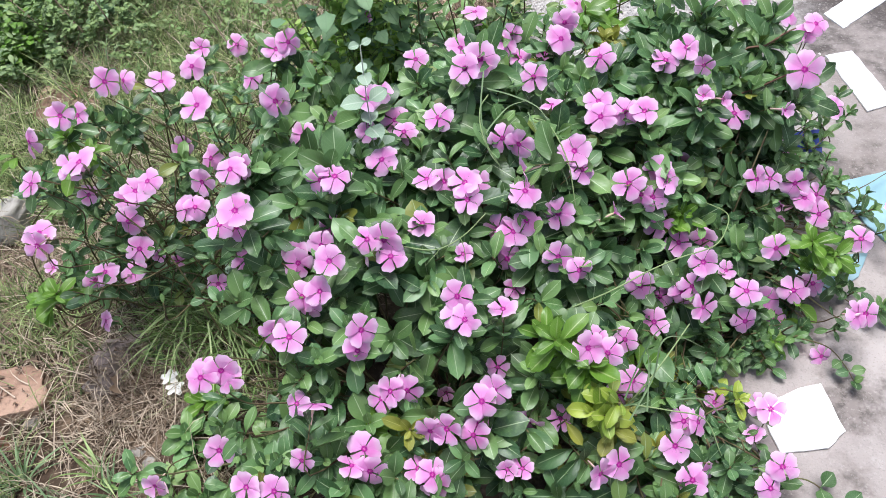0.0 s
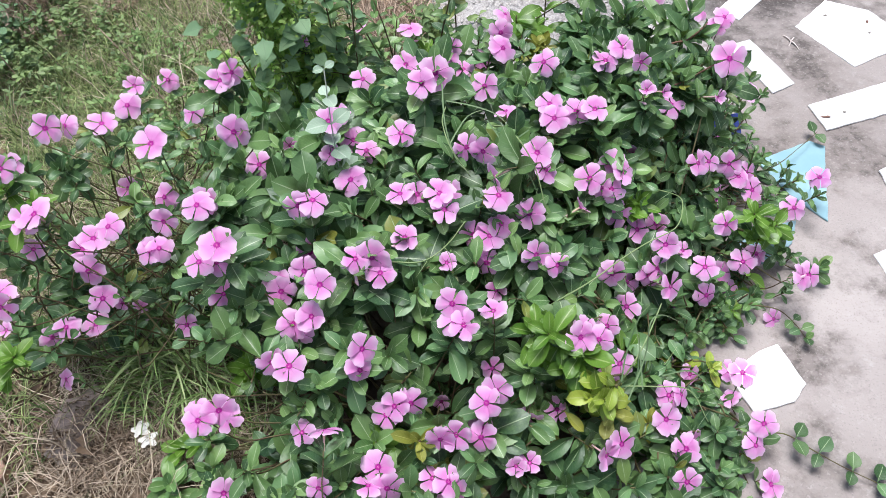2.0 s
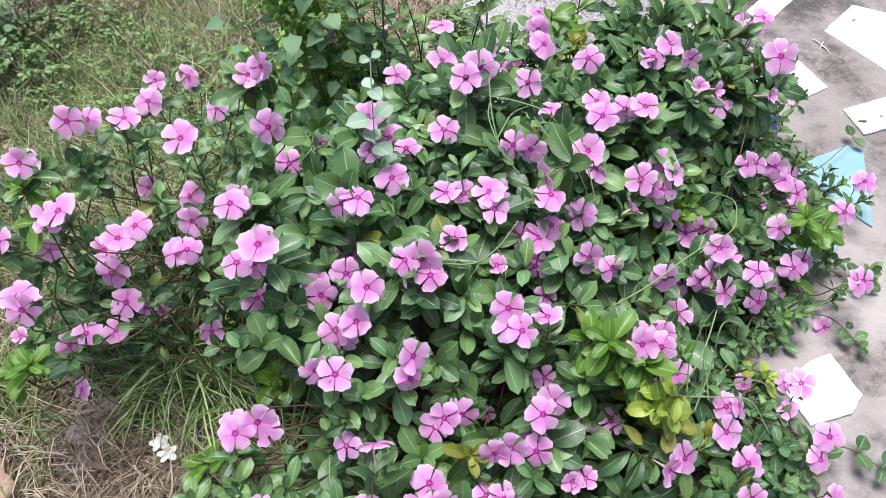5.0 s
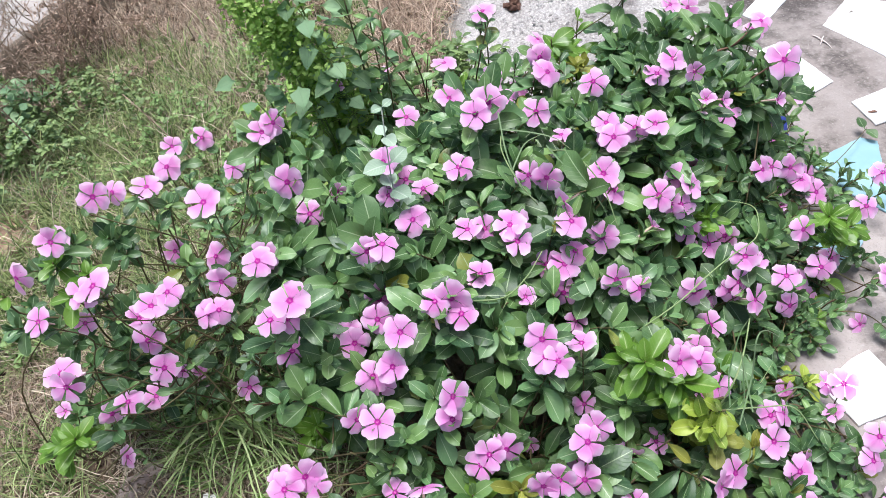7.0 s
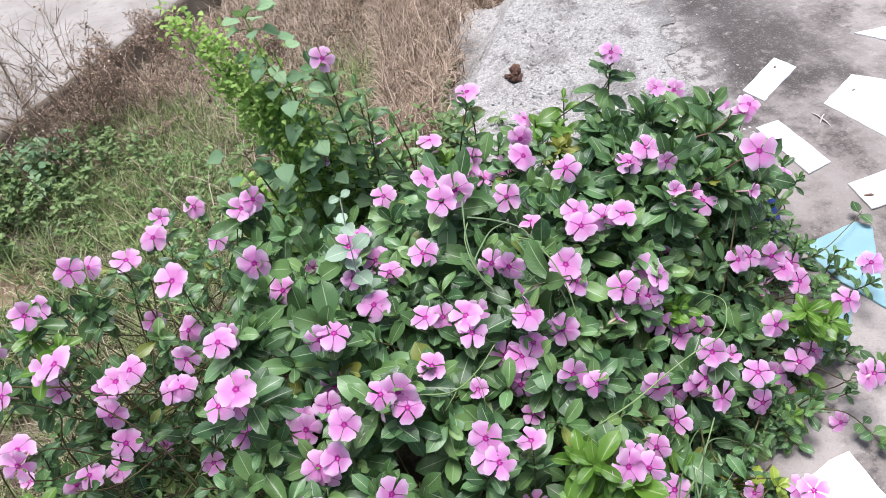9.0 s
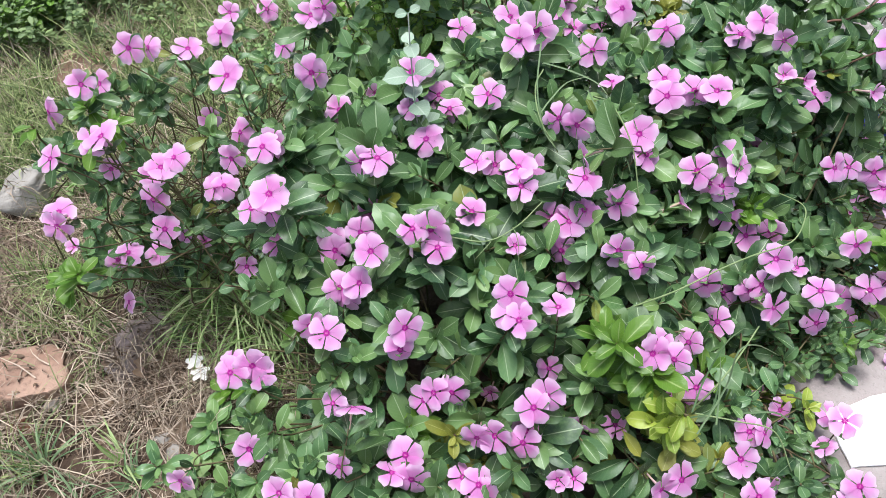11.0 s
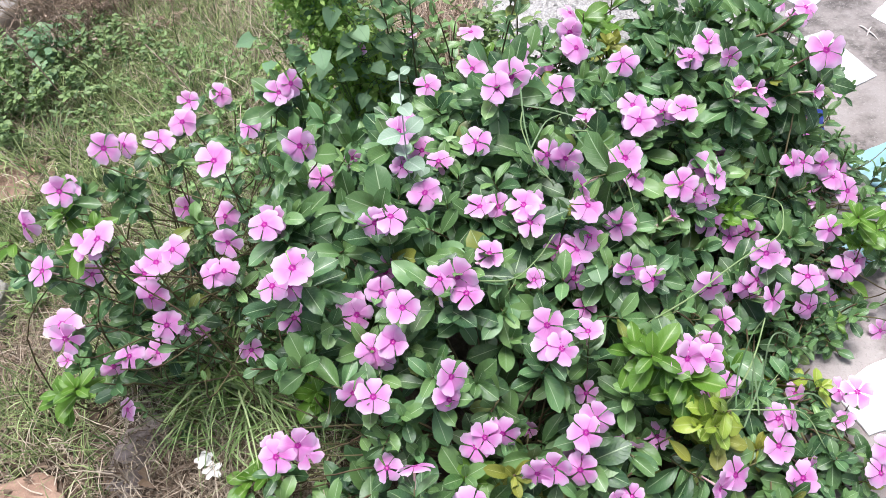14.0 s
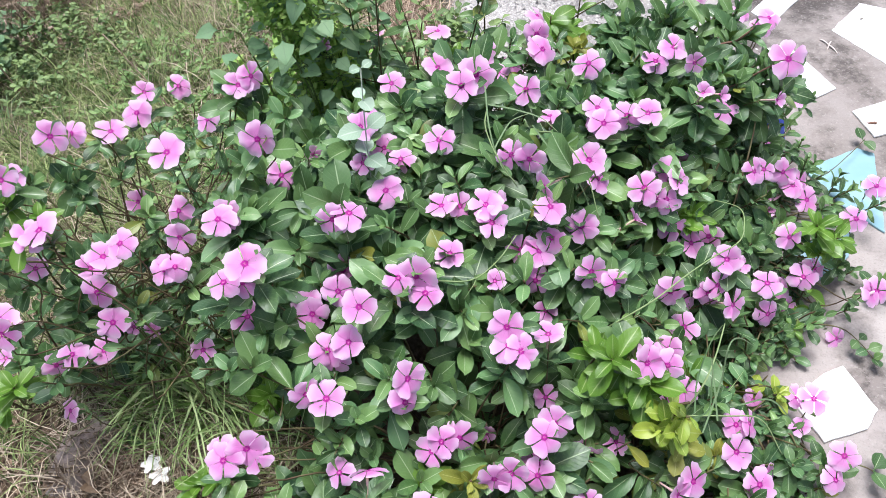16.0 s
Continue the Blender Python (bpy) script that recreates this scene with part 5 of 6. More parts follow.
def bushy_weed(x, y, spread, height, stems, per, size, mat, label, seed, forms=SMALL_LEAF, name="weed", bare=0.15, stem_mat=M_GREEN_STEM, thick=0.0014):
    """A wild plant of thin stems set with small leaves."""
    r = random.Random(seed)
    z = lie(x, y) if x < slab_edge(y) else 0.0
    home = thing(name, x, y, z, label, "weed")
    leaves = []
    for k in range(stems):
        a, q = r.uniform(0, 6.28), math.sqrt(r.random())
        foot = Vector((math.cos(a) * spread * 0.45 * q, math.sin(a) * spread * 0.45 * q, -0.01))
        top = Vector((math.cos(a) * spread * q + r.gauss(0, 0.02), math.sin(a) * spread * q + r.gauss(0, 0.02), height * r.uniform(0.6, 1.1) * (1 - 0.35 * q)))
        line = bow(foot, top, (r.gauss(0, 0.012), r.gauss(0, 0.012), 0.01), 7)
        part("stem", tube_mesh("stem", line, thick, thick * 0.5, stem_mat, 4), home)
        for i in range(per):
            t = bare + (1 - bare) * (i + r.random()) / per
            p = line[min(7, int(t * 7))].lerp(line[min(7, int(t * 7) + 1)], t * 7 % 1)
            az = r.uniform(0, 6.28)
            way = Vector((math.cos(az), math.sin(az), r.uniform(-0.1, 0.8)))
            leaves.append((leaf_pose(p, way, Vector((0, -0.2, 1)) + Vector((r.gauss(0, 0.3), r.gauss(0, 0.3), 0)), size * r.uniform(0.6, 1.2), r.uniform(0.8, 1.2)), r.randrange(5)))
    if len(leaves) <= 300:
        shapes = [mesh_of("leaf", v, f, mat, u) for v, u, f in forms]
        for m, k in leaves:
            part("leaf", shapes[k], home, m)
    else:
        tagged(part("foliage", gather("foliage", leaves, forms, mat), home), kind="stuff")
    return home


bushy_weed(-1.05, 2.05, 0.30, 0.20, 50, 24, 0.024, M_DULL, "dull green weed with narrow leaves by the stones", 1, PERIWINKLE_LOW)
bushy_weed(-0.74, 2.02, 0.26, 0.11, 24, 18, 0.022, M_DULL, "low green weed in the grass", 2, PERIWINKLE_LOW)
bushy_weed(-1.32, 2.0, 0.28, 0.24, 46, 26, 0.026, M_DULL, "leafy dull green weed at the edge of the stones", 3, PERIWINKLE_LOW)
bushy_weed(-0.22, 1.42, 0.16, 0.22, 26, 30, 0.016, M_HERB, "fine-leaved green herb behind the shrubs", 4)
bushy_weed(-0.55, 1.90, 0.28, 0.10, 44, 22, 0.015, M_HERB, "patchy small-leaved herb in straw", 17)
bushy_weed(-0.30, 2.10, 0.30, 0.09, 40, 20, 0.015, M_HERB, "scattered small herb in dry grass", 18)
bushy_weed(-0.42, 1.62, 0.20, 0.12, 30, 22, 0.016, M_HERB, "creeping fine-leaved herb in the grass", 14)
bushy_weed(-0.10, 1.50, 0.15, 0.42, 30, 22, 0.028, M_PLUME, "tangled leafy green weed behind the shrubs", 15)
bushy_weed(0.02, 1.46, 0.12, 0.26, 26, 30, 0.028, M_WEED, "leafy green weed below the tall stems", 16)
bushy_weed(-0.06, 1.44, 0.16, 0.24, 26, 12, 0.038, M_WEED, "dense broad-leaved grey-green weed behind the shrubs", 31, ROUND_LEAF)
bushy_weed(-0.17, 1.46, 0.14, 0.22, 26, 16, 0.028, M_FRESH, "leafy fresh green weed below the broad leaves", 32, SMALL_LEAF)
bushy_weed(-0.10, 1.40, 0.14, 0.26, 24, 10, 0.040, M_WEED, "broad-leaved green weed touching the shrub", 33, ROUND_LEAF)
bushy_weed(0.09, 1.44, 0.12, 0.22, 24, 14, 0.026, M_FRESH, "fresh green leafy weed between stems", 34, SMALL_LEAF)
bushy_weed(0.07, 1.48, 0.12, 0.24, 16, 8, 0.044, M_WEED, "grey-green broad-leaved weed between stems", 35, ROUND_LEAF)
bushy_weed(-0.16, 1.36, 0.14, 0.18, 24, 22, 0.018, M_FRESH, "fine-leaved bright green herb behind blooms", 36, SMALL_LEAF)
bushy_weed(0.17, 1.60, 0.13, 0.16, 22, 12, 0.030, M_DULL, "low leafy weed at the edge of dry stubble", 37, PERIWINKLE_LOW)
bushy_weed(0.27, 1.72, 0.12, 0.13, 18, 11, 0.030, M_DULL, "low leafy weed beside the white rubble", 38, PERIWINKLE_LOW)
bushy_weed(0.05, 1.62, 0.12, 0.14, 18, 12, 0.026, M_HERB, "small green weed in dry stubble", 39)
bushy_weed(-0.08, 1.30, 0.13, 0.24, 22, 30, 0.015, M_HERB, "fine-leaved green herb between shrub stems", 5)
bushy_weed(0.28, 2.10, 0.10, 0.10, 10, 12, 0.034, M_HERB, "small green weed before the dry stubble", 6)
bushy_weed(-0.86, 1.30, 0.08, 0.09, 9, 8, 0.024, M_HERB, "tiny green weed in dry litter", 7)
bushy_weed(-0.36, 0.52, 0.12, 0.10, 12, 12, 0.026, M_HERB, "low green weed at the path's edge", 8)


bushy_weed(-0.14, 1.30, 0.15, 0.24, 26, 36, 0.017, M_HERB, "fine-leaved pale green herb between the shrubs", 46)
bushy_weed(0.02, 1.32, 0.13, 0.24, 22, 34, 0.017, M_HERB, "fine-leaved pale green herb behind the blooms", 47)
bushy_weed(-0.24, 1.34, 0.14, 0.18, 22, 34, 0.016, M_HERB, "low fine-leaved herb behind the leggy shrub", 48)
bushy_weed(-0.09, 1.41, 0.11, 0.36, 24, 30, 0.020, M_PLUME, "bright green small-leaved weed below the plumes", 49)
bushy_weed(-1.26, 2.06, 0.15, 0.27, 24, 20, 0.032, M_WEED, "leafy grey-green weed before the raised slab", 50, PERIWINKLE_LOW)
bushy_weed(-1.10, 2.12, 0.15, 0.22, 22, 18, 0.030, M_HERB, "fresh green leafy weed before the raised slab", 51, PERIWINKLE_LOW)
bushy_weed(-0.96, 2.16, 0.14, 0.18, 20, 16, 0.030, M_WEED, "broad-leaved green weed at the foot of dry shrubs", 52, ROUND_LEAF)
bushy_weed(-1.16, 1.86, 0.12, 0.20, 20, 18, 0.026, M_FRESH, "yellow-green leafy weed beside the brown stone", 53, ROUND_LEAF)
bushy_weed(0.06, 1.47, 0.10, 0.36, 16, 14, 0.036, M_UPPER, "pale leafy weed round the tall flowering stem", 41, PERIWINKLE_LOW)
bushy_weed(-1.08, 1.92, 0.20, 0.20, 34, 24, 0.024, M_DULL, "leafy green weed behind the brown stone", 43, PERIWINKLE_LOW)
bushy_weed(-1.18, 1.92, 0.12, 0.24, 20, 22, 0.022, M_FRESH, "yellow-green leafy weed behind the brown stone", 44, SMALL_LEAF)
bushy_weed(-0.80, 2.12, 0.22, 0.16, 30, 22, 0.022, M_DULL, "low leafy green weed before the dry shrubs", 45, PERIWINKLE_LOW)


def dry_shrub(x, y, height, label, seed, stems=6, wide=0.35, leaves=700):
    """A leafless, forking dry shrub: its branches, and a haze of finer twigs."""
    r = random.Random(seed)
    home = thing("dry_shrub", x, y, lie(x, y), label, "dry shrub")
    V, F = [], []

    def fork(p, way, length, radius, level):
        q = p + way * length
        line = bow(p, q, (r.gauss(0, 0.07 * length), r.gauss(0, 0.07 * length), 0), 3)
        if level > 1:
            part("branch", tube_mesh("branch", line, radius, radius * 0.6, M_TWIG, 4), home)
        else:
            v, f = tube(line, [radius, radius * 0.9, radius * 0.8, radius * 0.5], 3)
            F.extend(tuple(a + len(V) for a in g) for g in f)
            V.extend(v)
        if level:
            for k in range(4 if level == 1 else 3):
                fork(p.lerp(q, r.uniform(0.35, 1)), (way + Vector((r.gauss(0, 0.5), r.gauss(0, 0.5), r.gauss(0.0, 0.3)))).normalized(), length * r.uniform(0.45, 0.75), radius * 0.62, level - 1)

    for k in range(stems):
        fork(Vector((r.gauss(0, 0.05), r.gauss(0, 0.05), -0.01)), Vector((r.gauss(0, wide), r.gauss(0, wide), 1)).normalized(), height * r.uniform(0.35, 0.55), 0.0024, 3)
    crisp = []
    for k in range(2 * leaves):
        a = V[r.randrange(len(V))]
        way = Vector((r.gauss(0, 1), r.gauss(0, 1), r.gauss(0, 0.8)))
        crisp.append((leaf_pose(a, way, (r.gauss(0, 1), r.gauss(0, 1), 1), r.uniform(0.005, 0.012), r.uniform(0.5, 1.0)), r.randrange(5)))
    if crisp:
        tagged(part("dry_foliage", gather("dry_foliage", crisp, SMALL_LEAF, M_CRISP), home), kind="stuff")
    tagged(part("twig_haze", mesh_of("twig_haze", V, F, M_TWIG), home), kind="stuff")


dry_shrub(-0.86, 2.34, 0.60, "tall leafless dry brown shrub against the raised slab", 1, 8, 0.28, 200)
dry_shrub(-0.98, 2.30, 0.46, "thin leafless dry shrub against the raised slab", 11, 8, 0.3, 150)
dry_shrub(-0.86, 2.50, 0.34, "dense dry brown shrub along the slab's foot", 2, 10, 0.6, 1300)
dry_shrub(-0.74, 2.66, 0.32, "bushy dry brown shrub along the slab's foot", 3, 10, 0.6, 1300)
dry_shrub(-0.88, 2.26, 0.24, "low tangled dry shrub in stubble", 4, 8, 0.7)
dry_shrub(-0.66, 2.44, 0.24, "low tangled dry shrub in stubble", 5, 9, 0.8, 1000)
dry_shrub(-0.60, 2.90, 0.28, "dry brown shrub at the slab's foot", 6, 9, 0.7, 900)
dry_shrub(-0.30, 2.70, 0.20, "low reddish dry shrub in stubble", 7, 7, 0.8, 500)
dry_shrub(0.05, 2.85, 0.20, "low reddish dry shrub in stubble", 8, 7, 0.8, 500)
dry_shrub(0.33, 2.55, 0.18, "low dry shrub beside the rubble", 9, 7, 0.8, 500)
dry_shrub(-0.10, 2.35, 0.16, "low reddish dry shrub in stubble", 10, 7, 0.8, 500)


def tall_weed(x, y, tip, leaf, n, label, seed, mat=M_WEED, start=0.25):
    """An upright plant with broad round grey-green leaves on stalks."""
    r = random.Random(seed)
    z = lie(x, y)
    home = thing("broadleaf_weed", x, y, z, label, "weed")
    o = Vector((x, y, z))
    line = bow((0, 0, -0.01), Vector(tip) - o, (0.01, -0.01, 0), 10)
    part("stem", tube_mesh("stem", line, 0.0035, 0.0016, M_GREEN_STEM), home)
    forms = [mesh_of("leaf", v, f, mat, u) for v, u, f in (ANGLED_LEAF[0], ROUND_LEAF[1], ANGLED_LEAF[2], ROUND_LEAF[3], ROUND_LEAF[4])]
    for k in range(n):
        t = min(1.0, start + (1.1 - start) * (k / (n - 1)) ** 0.8)
        p = line[min(10, int(t * 10))]
        az = k * 2.4 + r.gauss(0, 0.3)
        way = Vector((math.cos(az), math.sin(az), r.uniform(-0.1, 0.6)))
        q = p + way.normalized() * leaf * r.uniform(0.25, 0.9)
        part("leaf_stalk", tube_mesh("leaf_stalk", bow(p, q, (0, 0, 0.006), 3), 0.0011, 0.0008, M_GREEN_STEM, 4), home)
        part("leaf", forms[k % 5], home, leaf_pose(q, way + Vector((0, 0, -0.35)), Vector((0, -0.45, 1)), leaf * r.uniform(0.65, 1.1)))


tall_weed(-0.06, 1.52, (-0.100, 1.48, 0.575), 0.046, 22, "tall weed with broad angular grey-green leaves", 1)
tall_weed(-0.05, 1.49, (-0.095, 1.45, 0.560), 0.042, 12, "tall weed with large leaves at its top", 7, M_WEED, 0.7)
tall_weed(-0.04, 1.50, (-0.070, 1.47, 0.500), 0.044, 18, "upright weed with broad angular green leaves", 6)
tall_weed(0.00, 1.50, (-0.030, 1.46, 0.380), 0.046, 18, "broad-leaved grey-green weed behind the shrubs", 2)
tall_weed(-0.14, 1.50, (-0.190, 1.45, 0.310), 0.046, 14, "broad-leaved weed leaning over the grass", 3)
tall_weed(-0.10, 1.44, (-0.200, 1.40, 0.310), 0.052, 16, "leaning weed with grey-green angular leaves", 8)
tall_weed(-0.06, 1.43, (-0.110, 1.40, 0.330), 0.048, 16, "weed with grey-green angular leaves before the plumes", 9)
tall_weed(-0.01, 1.43, (-0.040, 1.40, 0.350), 0.046, 16, "upright weed with grey-green angular leaves", 10)
tall_weed(-0.02, 1.46, (-0.065, 1.43, 0.440), 0.046, 16, "tall weed with grey-green leaves beside the plumes", 11)
tall_weed(0.05, 1.50, (0.030, 1.46, 0.290), 0.042, 14, "short broad-leaved weed behind the shrubs", 4)
tall_weed(-0.08, 1.46, (-0.090, 1.40, 0.290), 0.044, 14, "broad-leaved weed pressed against the shrub", 5)


def plume_weed(x, y, tip, label, seed):
    """A weed whose upper stem is crowded with small yellow-green tufts."""
    r = random.Random(seed)
    z = lie(x, y)
    home = thing("plume_weed", x, y, z, label, "weed")
    o = Vector((x, y, z))
    line = bow((0, 0, -0.01), Vector(tip) - o, (0.008, 0, 0), 12)
    part("stem", tube_mesh("stem", line, 0.003, 0.0014, M_GREEN_STEM), home)
    for k in range(14):
        t = 0.25 + 0.75 * k / 13
        p = line[min(12, int(t * 12))]
        az = k * 2.1
        q = p + Vector((math.cos(az) * 0.05, math.sin(az) * 0.05, 0.03)) * r.uniform(0.6, 1.2)
        leaves = []
        for i in range(120):
            c = p.lerp(q, r.random()) + Vector((r.gauss(0, 0.017), r.gauss(0, 0.017), r.gauss(0, 0.020)))
            way = Vector((r.gauss(0, 1), r.gauss(0, 1), r.gauss(0.3, 0.8)))
            leaves.append((leaf_pose(c, way, Vector((0, -0.3, 1)), r.uniform(0.008, 0.016), 1.1), r.randrange(5)))
        tagged(part("plume", gather("plume", leaves, SMALL_LEAF, M_PLUME), home), kind="stuff")


plume_weed(0.02, 1.50, (-0.205, 1.47, 0.570), "leaning weed with frothy yellow-green seed plumes", 1)
plume_weed(0.03, 1.49, (-0.165, 1.46, 0.520), "leaning weed crowded with green seed plumes", 2)
plume_weed(0.00, 1.50, (-0.140, 1.47, 0.440), "leaning weed with frothy green seed plumes", 3)
plume_weed(0.03, 1.47, (-0.090, 1.43, 0.400), "short weed crowded with yellow-green seed plumes", 4)


def woolly_herb():
    home = thing("woolly_herb", 0.0, 1.02, GROUND, "slender woolly grey-green herb rising through the shrub", "herb")
    top = Vector((0.011, 0.993, 0.505)) - Vector(home.location)
    line = bow((0, 0, 0), top, (-0.012, -0.006, 0), 12)
    part("stem", tube_mesh("stem", line, 0.0014, 0.0009, M_WOOLLY_STEM), home)
    forms = [mesh_of("leaf", v, f, M_WOOLLY, u) for v, u, f in ROUND_LEAF]
    r = random.Random(3)
    for k in range(11):
        p = line[12 - k]
        for half in (0, math.pi):
            az = 0.3 + half + k * math.pi / 2 + r.gauss(0, 0.2)
            way = Vector((math.cos(az), math.sin(az), 0.35))
            part("leaf", forms[(k + int(half)) % 5], home, leaf_pose(p, way, (0, -0.4, 1), (0.018, 0.028, 0.036, 0.042, 0.046, 0.044, 0.040, 0.042, 0.040, 0.036, 0.032)[k] * r.uniform(0.9, 1.1)))


woolly_herb()


def clover(x, y, z, label):
    """Three round leaflets on thin stalks."""
    s = thing("clover_herb", x, y, 0.0, label, "herb")
    forms = [mesh_of("leaflet", v, f, M_LEAF, u) for v, u, f in ROUND_LEAF]
    part("stem", tube_mesh("stem", bow((0, 0, 0), (0, 0, z), (0.01, 0, 0), 6), 0.0012, 0.0009, M_GREEN_STEM, 4), s)
    for k in range(4):
        az = 0.6 + k * 1.6
        part("leaflet", forms[k], s, leaf_pose((0, 0, z), (math.cos(az), math.sin(az), 0.15), (0, -0.4, 1), 0.034))


clover(0.527, 0.985, 0.235, "small herb with round green leaflets in the shrub")


def tendril(label, points, radius=0.0011, curls=()):
    line = smooth_line(points, 6)
    o = line[0].copy()
    home = thing("tendril", o.x, o.y, o.z, label, "vine")
    part("stem", tube_mesh("stem", [p - o for p in line], radius, radius * 0.7, M_TENDRIL), home)
    for a, b in curls:
        part("side_shoot", tube_mesh("side_shoot", [p - o for p in bow(a, b, (0.004, 0, 0.006), 5)], radius * 0.6, radius * 0.3, M_TENDRIL, 4), home)


tendril("thin pale green vine lying over the leaves", [(0.048, 0.760, 0.345), (0.094, 0.757, 0.335), (0.133, 0.780, 0.332), (0.166, 0.806, 0.345)], 0.0011,
        [((0.100, 0.757, 0.334), (0.080, 0.735, 0.330)), ((0.128, 0.778, 0.333), (0.132, 0.740, 0.300))])
tendril("pale vine arching over the shrub with a curled end", [(0.270, 0.710, 0.235), (0.330, 0.718, 0.262), (0.385, 0.740, 0.272), (0.433, 0.763, 0.266), (0.495, 0.795, 0.246), (0.526, 0.835, 0.236), (0.538, 0.872, 0.226), (0.520, 0.915, 0.205)], 0.0012,
        [((0.385, 0.740, 0.272), (0.383, 0.715, 0.235))])
tendril("dry pale blade arching through the shrub", [(0.185, 1.040, 0.360), (0.170, 0.985, 0.378), (0.172, 0.930, 0.372), (0.195, 0.905, 0.330)], 0.0012)
tendril("pale bent blade among the leaves", [(0.255, 1.010, 0.330), (0.272, 0.960, 0.358), (0.292, 0.900, 0.340), (0.300, 0.850, 0.290)], 0.0013)
tendril("grey-green bent stalk among seedlings", [(0.340, 0.610, 0.100), (0.375, 0.625, 0.165), (0.410, 0.660, 0.178), (0.455, 0.715, 0.165)], 0.0015)
tendril("grey-green curved stalk among seedlings", [(0.350, 0.600, 0.150), (0.400, 0.590, 0.145), (0.450, 0.580, 0.130), (0.470, 0.540, 0.095)], 0.0012)

def long_blade(label, points, width=0.0011):
    """A long flat grass blade that bends through the shrub."""
    line = smooth_line(points, 5)
    o = line[0].copy()
    verts, uvs, faces = [], [], []
    n = len(line) - 1
    for i, p in enumerate(line):
        way = (line[min(n, i + 1)] - line[max(0, i - 1)]).normalized()
        side = way.cross(Vector((0, -0.6, 0.8))).normalized() * width * (1 - 0.8 * (i / n) ** 3)
        verts += [p - o - side, p - o + Vector((0, 0, -0.3 * width)), p - o + side]
        uvs += [(0, i / n), (0.5, i / n), (1, i / n)]
    for i in range(n):
        for c in (0, 1):
            faces.append((3 * i + c, 3 * i + c + 1, 3 * i + c + 4, 3 * i + c + 3))
    ob = new("wild_grass", mesh_of("wild_grass", verts, faces, M_SEDGE, uvs))
    ob.location = o
    tagged(ob, label, "grass", "long grass blades")


long_blade("long pale grass blade bent through the shrub", [(0.180, 1.025, 0.419), (0.171, 0.965, 0.391), (0.177, 0.925, 0.357), (0.189, 0.895, 0.351)])
long_blade("long pale grass blade bent through the shrub", [(0.243, 0.995, 0.357), (0.261, 0.955, 0.337), (0.284, 0.915, 0.317), (0.294, 0.885, 0.296), (0.294, 0.855, 0.274)])
long_blade("long pale grass blade bent through the shrub", [(0.184, 1.025, 0.385), (0.222, 1.015, 0.375), (0.256, 0.995, 0.367), (0.271, 0.965, 0.363)])
long_blade("long pale grass blade bent through the shrub", [(0.303, 0.965, 0.347), (0.269, 0.945, 0.345), (0.249, 0.925, 0.336), (0.240, 0.915, 0.323)])
long_blade("long pale grass blade bent through the shrub", [(0.177, 0.965, 0.350), (0.192, 0.985, 0.354), (0.217, 1.015, 0.355), (0.250, 1.025, 0.355)])
long_blade("long grey-green grass blade bent over seedlings", [(0.330, 0.548, 0.216), (0.363, 0.588, 0.253), (0.370, 0.608, 0.304), (0.400, 0.628, 0.281), (0.451, 0.648, 0.211)])
long_blade("long grey-green grass blade bent over seedlings", [(0.325, 0.568, 0.234), (0.347, 0.608, 0.234), (0.371, 0.638, 0.268), (0.397, 0.658, 0.268)])
long_blade("long grey-green grass blade bent over seedlings", [(0.354, 0.558, 0.217), (0.360, 0.598, 0.250), (0.359, 0.618, 0.275)])
long_blade("long grey-green grass blade bent over seedlings", [(0.326, 0.568, 0.217), (0.349, 0.573, 0.220), (0.361, 0.598, 0.235), (0.366, 0.618, 0.259)])
long_blade("long grey-green grass blade bent over seedlings", [(0.384, 0.568, 0.226), (0.429, 0.568, 0.219), (0.461, 0.548, 0.180), (0.479, 0.538, 0.154)])


def crumb(x, y, z, turn, long, mat, label, seed):
    """A crumb of dirt or a dry leaf scrap that lies on a tile."""
    ob = new("dirt_crumb", rock_mesh(seed, mat, long * 0.75, 0.0030, 0.0018, 0.5, 2))
    ob.matrix_basis = pose(x, y, z, 0, 0, turn)
    tagged(ob, label, "dirt", "crumbs on the tiles")


for k, (x, y, turn, long) in enumerate(((1.276, 1.556, 20, 0.009), (1.359, 1.500, 60, 0.010), (1.339, 1.458, 10, 0.006), (1.164, 1.730, 80, 0.007), (1.120, 1.203, 0, 0.006), (1.072, 1.198, -15, 0.016))):
    crumb(x, y, 0.0065, turn, long, M_CLOD if k % 2 else M_GREY_STONE, "small dark crumb of dirt on a white tile", 60 + k)


def creeper(label, points, leaf_at, size, mat=M_LEAF):
    """A creeping stem on the concrete with a few round leaves."""
    line = smooth_line(points, 5)
    o = line[0].copy()
    home = thing("creeper", o.x, o.y, o.z, label, "creeper")
    part("stem", tube_mesh("stem", [p - o for p in line], 0.0013, 0.0008, M_STEM, 4), home)
    forms = [mesh_of("leaf", v, f, mat, u) for v, u, f in ROUND_LEAF]
    r = random.Random(int(points[0][0] * 1000))
    for k, t in enumerate(leaf_at):
        p = line[int(t * (len(line) - 1))]
        for sgn in (-1, 1):
            way = (line[min(len(line) - 1, int(t * (len(line) - 1)) + 1)] - p)
            way = Vector((way.y * sgn, -way.x * sgn, 0)).normalized() + Vector((r.gauss(0, 0.3), r.gauss(0, 0.3), 0.3))
            part("leaf", forms[(k + sgn) % 5], home, leaf_pose(p - o, way, (0, -0.2, 1), size * r.uniform(0.8, 1.15)))


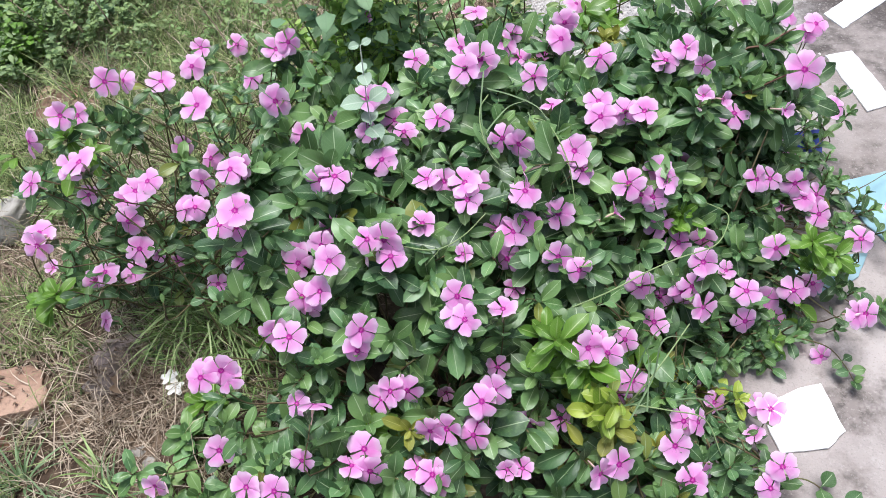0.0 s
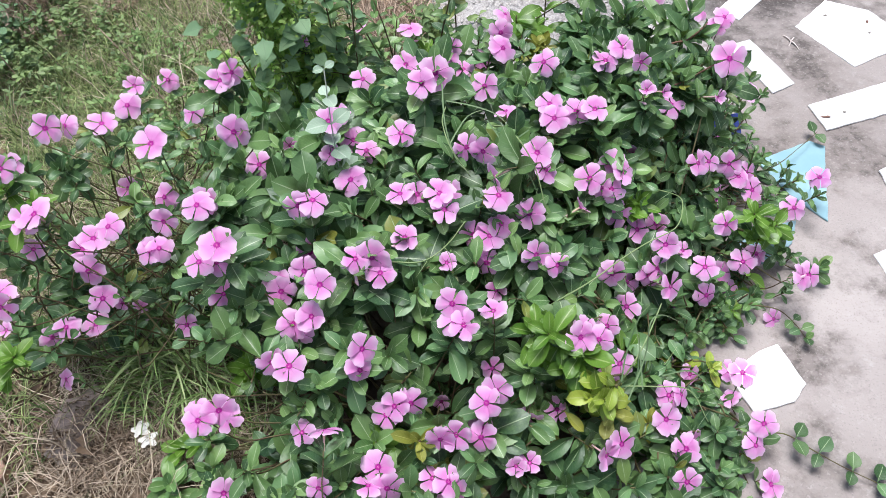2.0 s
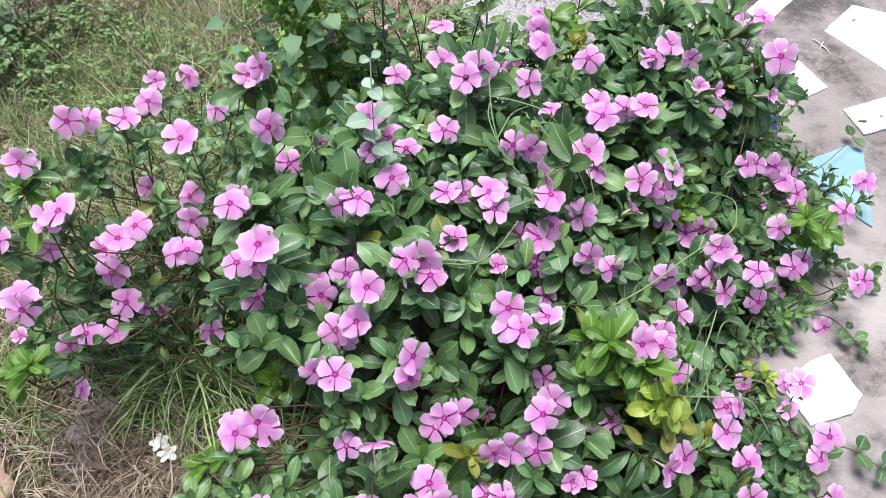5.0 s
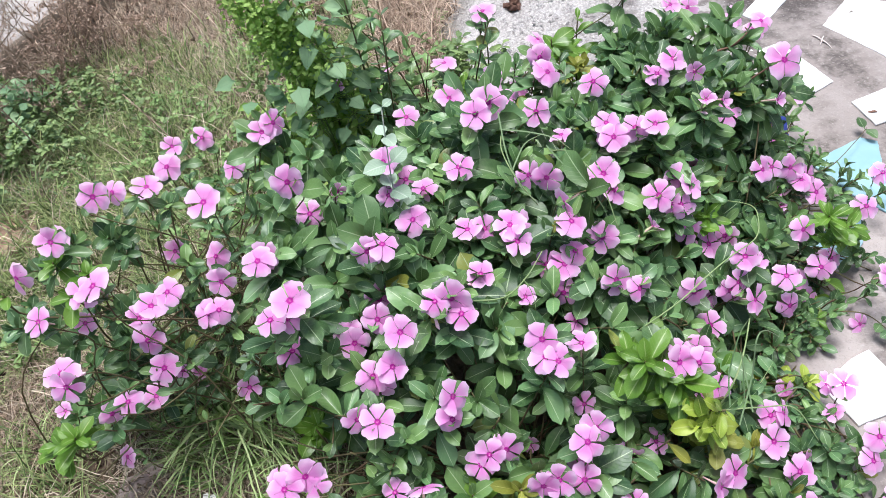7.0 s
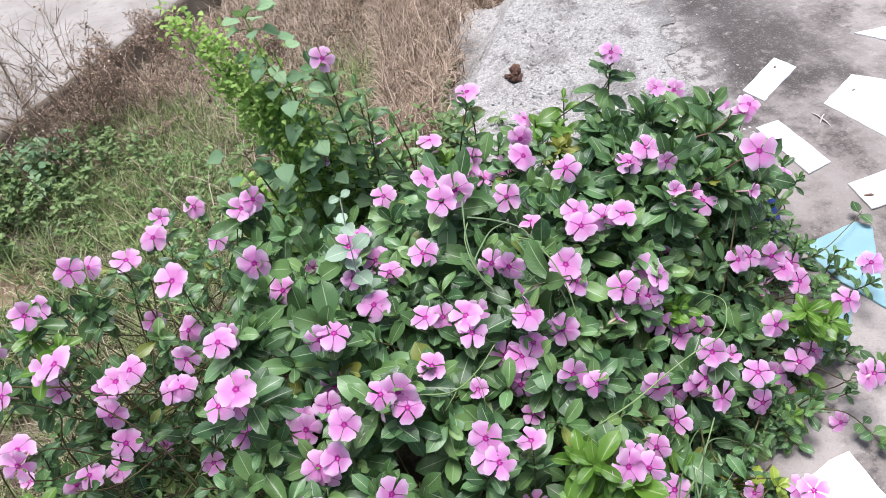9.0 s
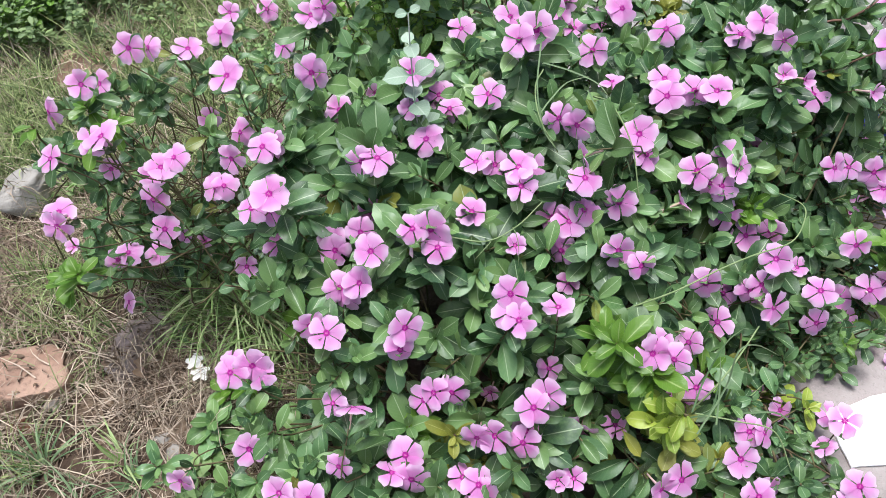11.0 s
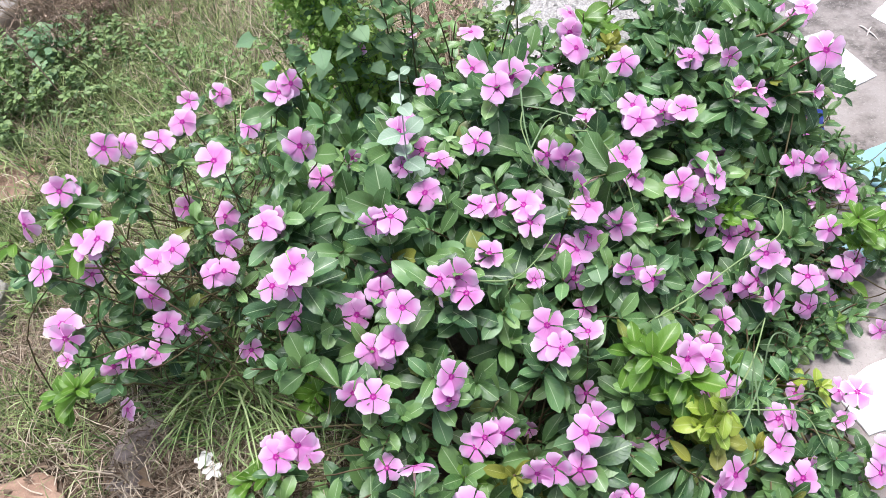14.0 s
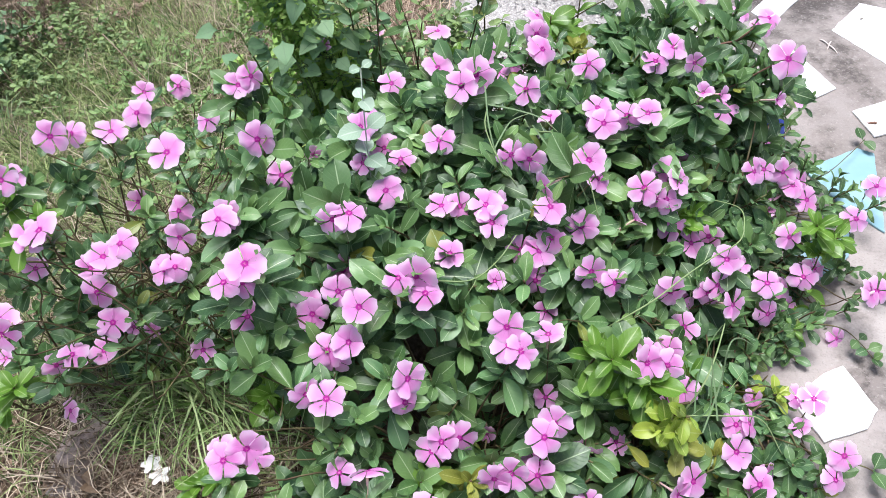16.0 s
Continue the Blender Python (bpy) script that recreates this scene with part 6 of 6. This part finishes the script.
creeper("creeping stem with round dark leaves on concrete", [(0.560, 0.530, 0.020), (0.604, 0.523, 0.024), (0.636, 0.490, 0.020), (0.671, 0.455, 0.015), (0.715, 0.418, 0.010)], (0.35, 0.55, 0.8, 0.98), 0.030)
creeper("short creeping stem with small round leaves", [(0.660, 0.750, 0.040), (0.705, 0.735, 0.030), (0.725, 0.706, 0.020), (0.733, 0.680, 0.012)], (0.6, 0.8, 1.0), 0.022)
creeper("thin creeping stem crossing the blue tile", [(0.760, 1.050, 0.050), (0.860, 1.060, 0.030), (0.960, 1.110, 0.028), (1.020, 1.150, 0.015)], (0.2, 0.98), 0.034)
creeper("leafy side shoot hanging over concrete", [(0.500, 0.790, 0.060), (0.550, 0.790, 0.065), (0.600, 0.785, 0.055), (0.635, 0.770, 0.030)], (0.3, 0.5, 0.65, 0.8, 1.0), 0.030)


def white_flower(x, y):
    home = thing("white_wildflower", x, y, lie(x, y), "small white wildflower with ragged petals in dry grass", "flower")
    part("stem", tube_mesh("stem", bow((0, 0, -0.005), (0, 0, 0.035), (0.004, 0, 0), 4), 0.001, 0.0008, M_GREEN_STEM, 4), home)
    form = sheet(2, 4, lambda v: 0.04 + 0.34 * math.sin(math.pi * min(0.85, v)), lambda s, v: 0.1 * s * s - 0.3 * v * v)
    me = mesh_of("petal", form[0], form[2], M_WHITE_PETAL, form[1])
    for k in range(5):
        part("petal", me, home, Matrix.Translation((0, 0, 0.036)) @ Matrix.Rotation(k * 1.25 + 0.2, 4, "Z") @ Matrix.Rotation(radians(20 + 8 * (k % 3)), 4, "X") @ Matrix.Scale(0.018, 4))


white_flower(-0.438, 0.786)
white_flower(-0.452, 0.808)


def dry_twig():
    home = thing("dry_twig", 1.138, 1.476, 0.002, "small pale forked twig lying on concrete", "twig")
    mat = plain("bleached twig", (0.55, 0.48, 0.44), (0.66, 0.60, 0.56), 90)
    for a, b in (((-0.004, 0.032, 0.002), (0.0, 0.0, 0.006)), ((0.0, 0.0, 0.006), (0.004, -0.036, 0.002)), ((0.0, 0.0, 0.006), (-0.012, -0.014, 0.002)), ((0.0, 0.0, 0.006), (0.018, 0.016, 0.003))):
        part("twig", tube_mesh("twig", bow(a, b, (0.002, 0.002, 0.001), 4), 0.0022, 0.0012, mat), home)


dry_twig()

for x, y, tip in ((-0.93, 1.93, (-1.06, 2.0, 0.20)), (-0.86, 1.95, (-0.94, 2.0, 0.24)), (-0.99, 1.90, (-1.14, 1.96, 0.14)), (-0.42, 1.70, (-0.56, 1.84, 0.14)), (-0.16, 1.72, (-0.20, 1.76, 0.16))):
    bare_stalk(x, y, tip, "thin dark leaning stalk in wild grass")


def round_herb(x, y, z, label, seed, size=0.030, n=6):
    """A low herb with a few pairs of pale round leaves."""
    r = random.Random(seed)
    home = thing("round_leaf_herb", x, y, lie(x, y), label, "herb")
    top = Vector((0, 0, z - lie(x, y)))
    part("stem", tube_mesh("stem", bow((0, 0, -0.01), top, (0.008, 0.004, 0), 6), 0.0018, 0.0011, M_WOOLLY_STEM, 5), home)
    forms = [mesh_of("leaf", v, f, M_WOOLLY, u) for v, u, f in ROUND_LEAF]
    for k in range(n):
        p = top - Vector((0, 0, 0.008 * k))
        for half in (0, math.pi):
            az = half + k * 1.57 + r.gauss(0, 0.3)
            part("leaf", forms[k % 5], home, leaf_pose(p, (math.cos(az), math.sin(az), 0.3 - 0.05 * k), (0, -0.4, 1), size * (0.6 + 0.1 * k) * r.uniform(0.9, 1.1)))


round_herb(-0.331, 1.010, 0.035, "low herb with pale round woolly leaves under blooms", 5)
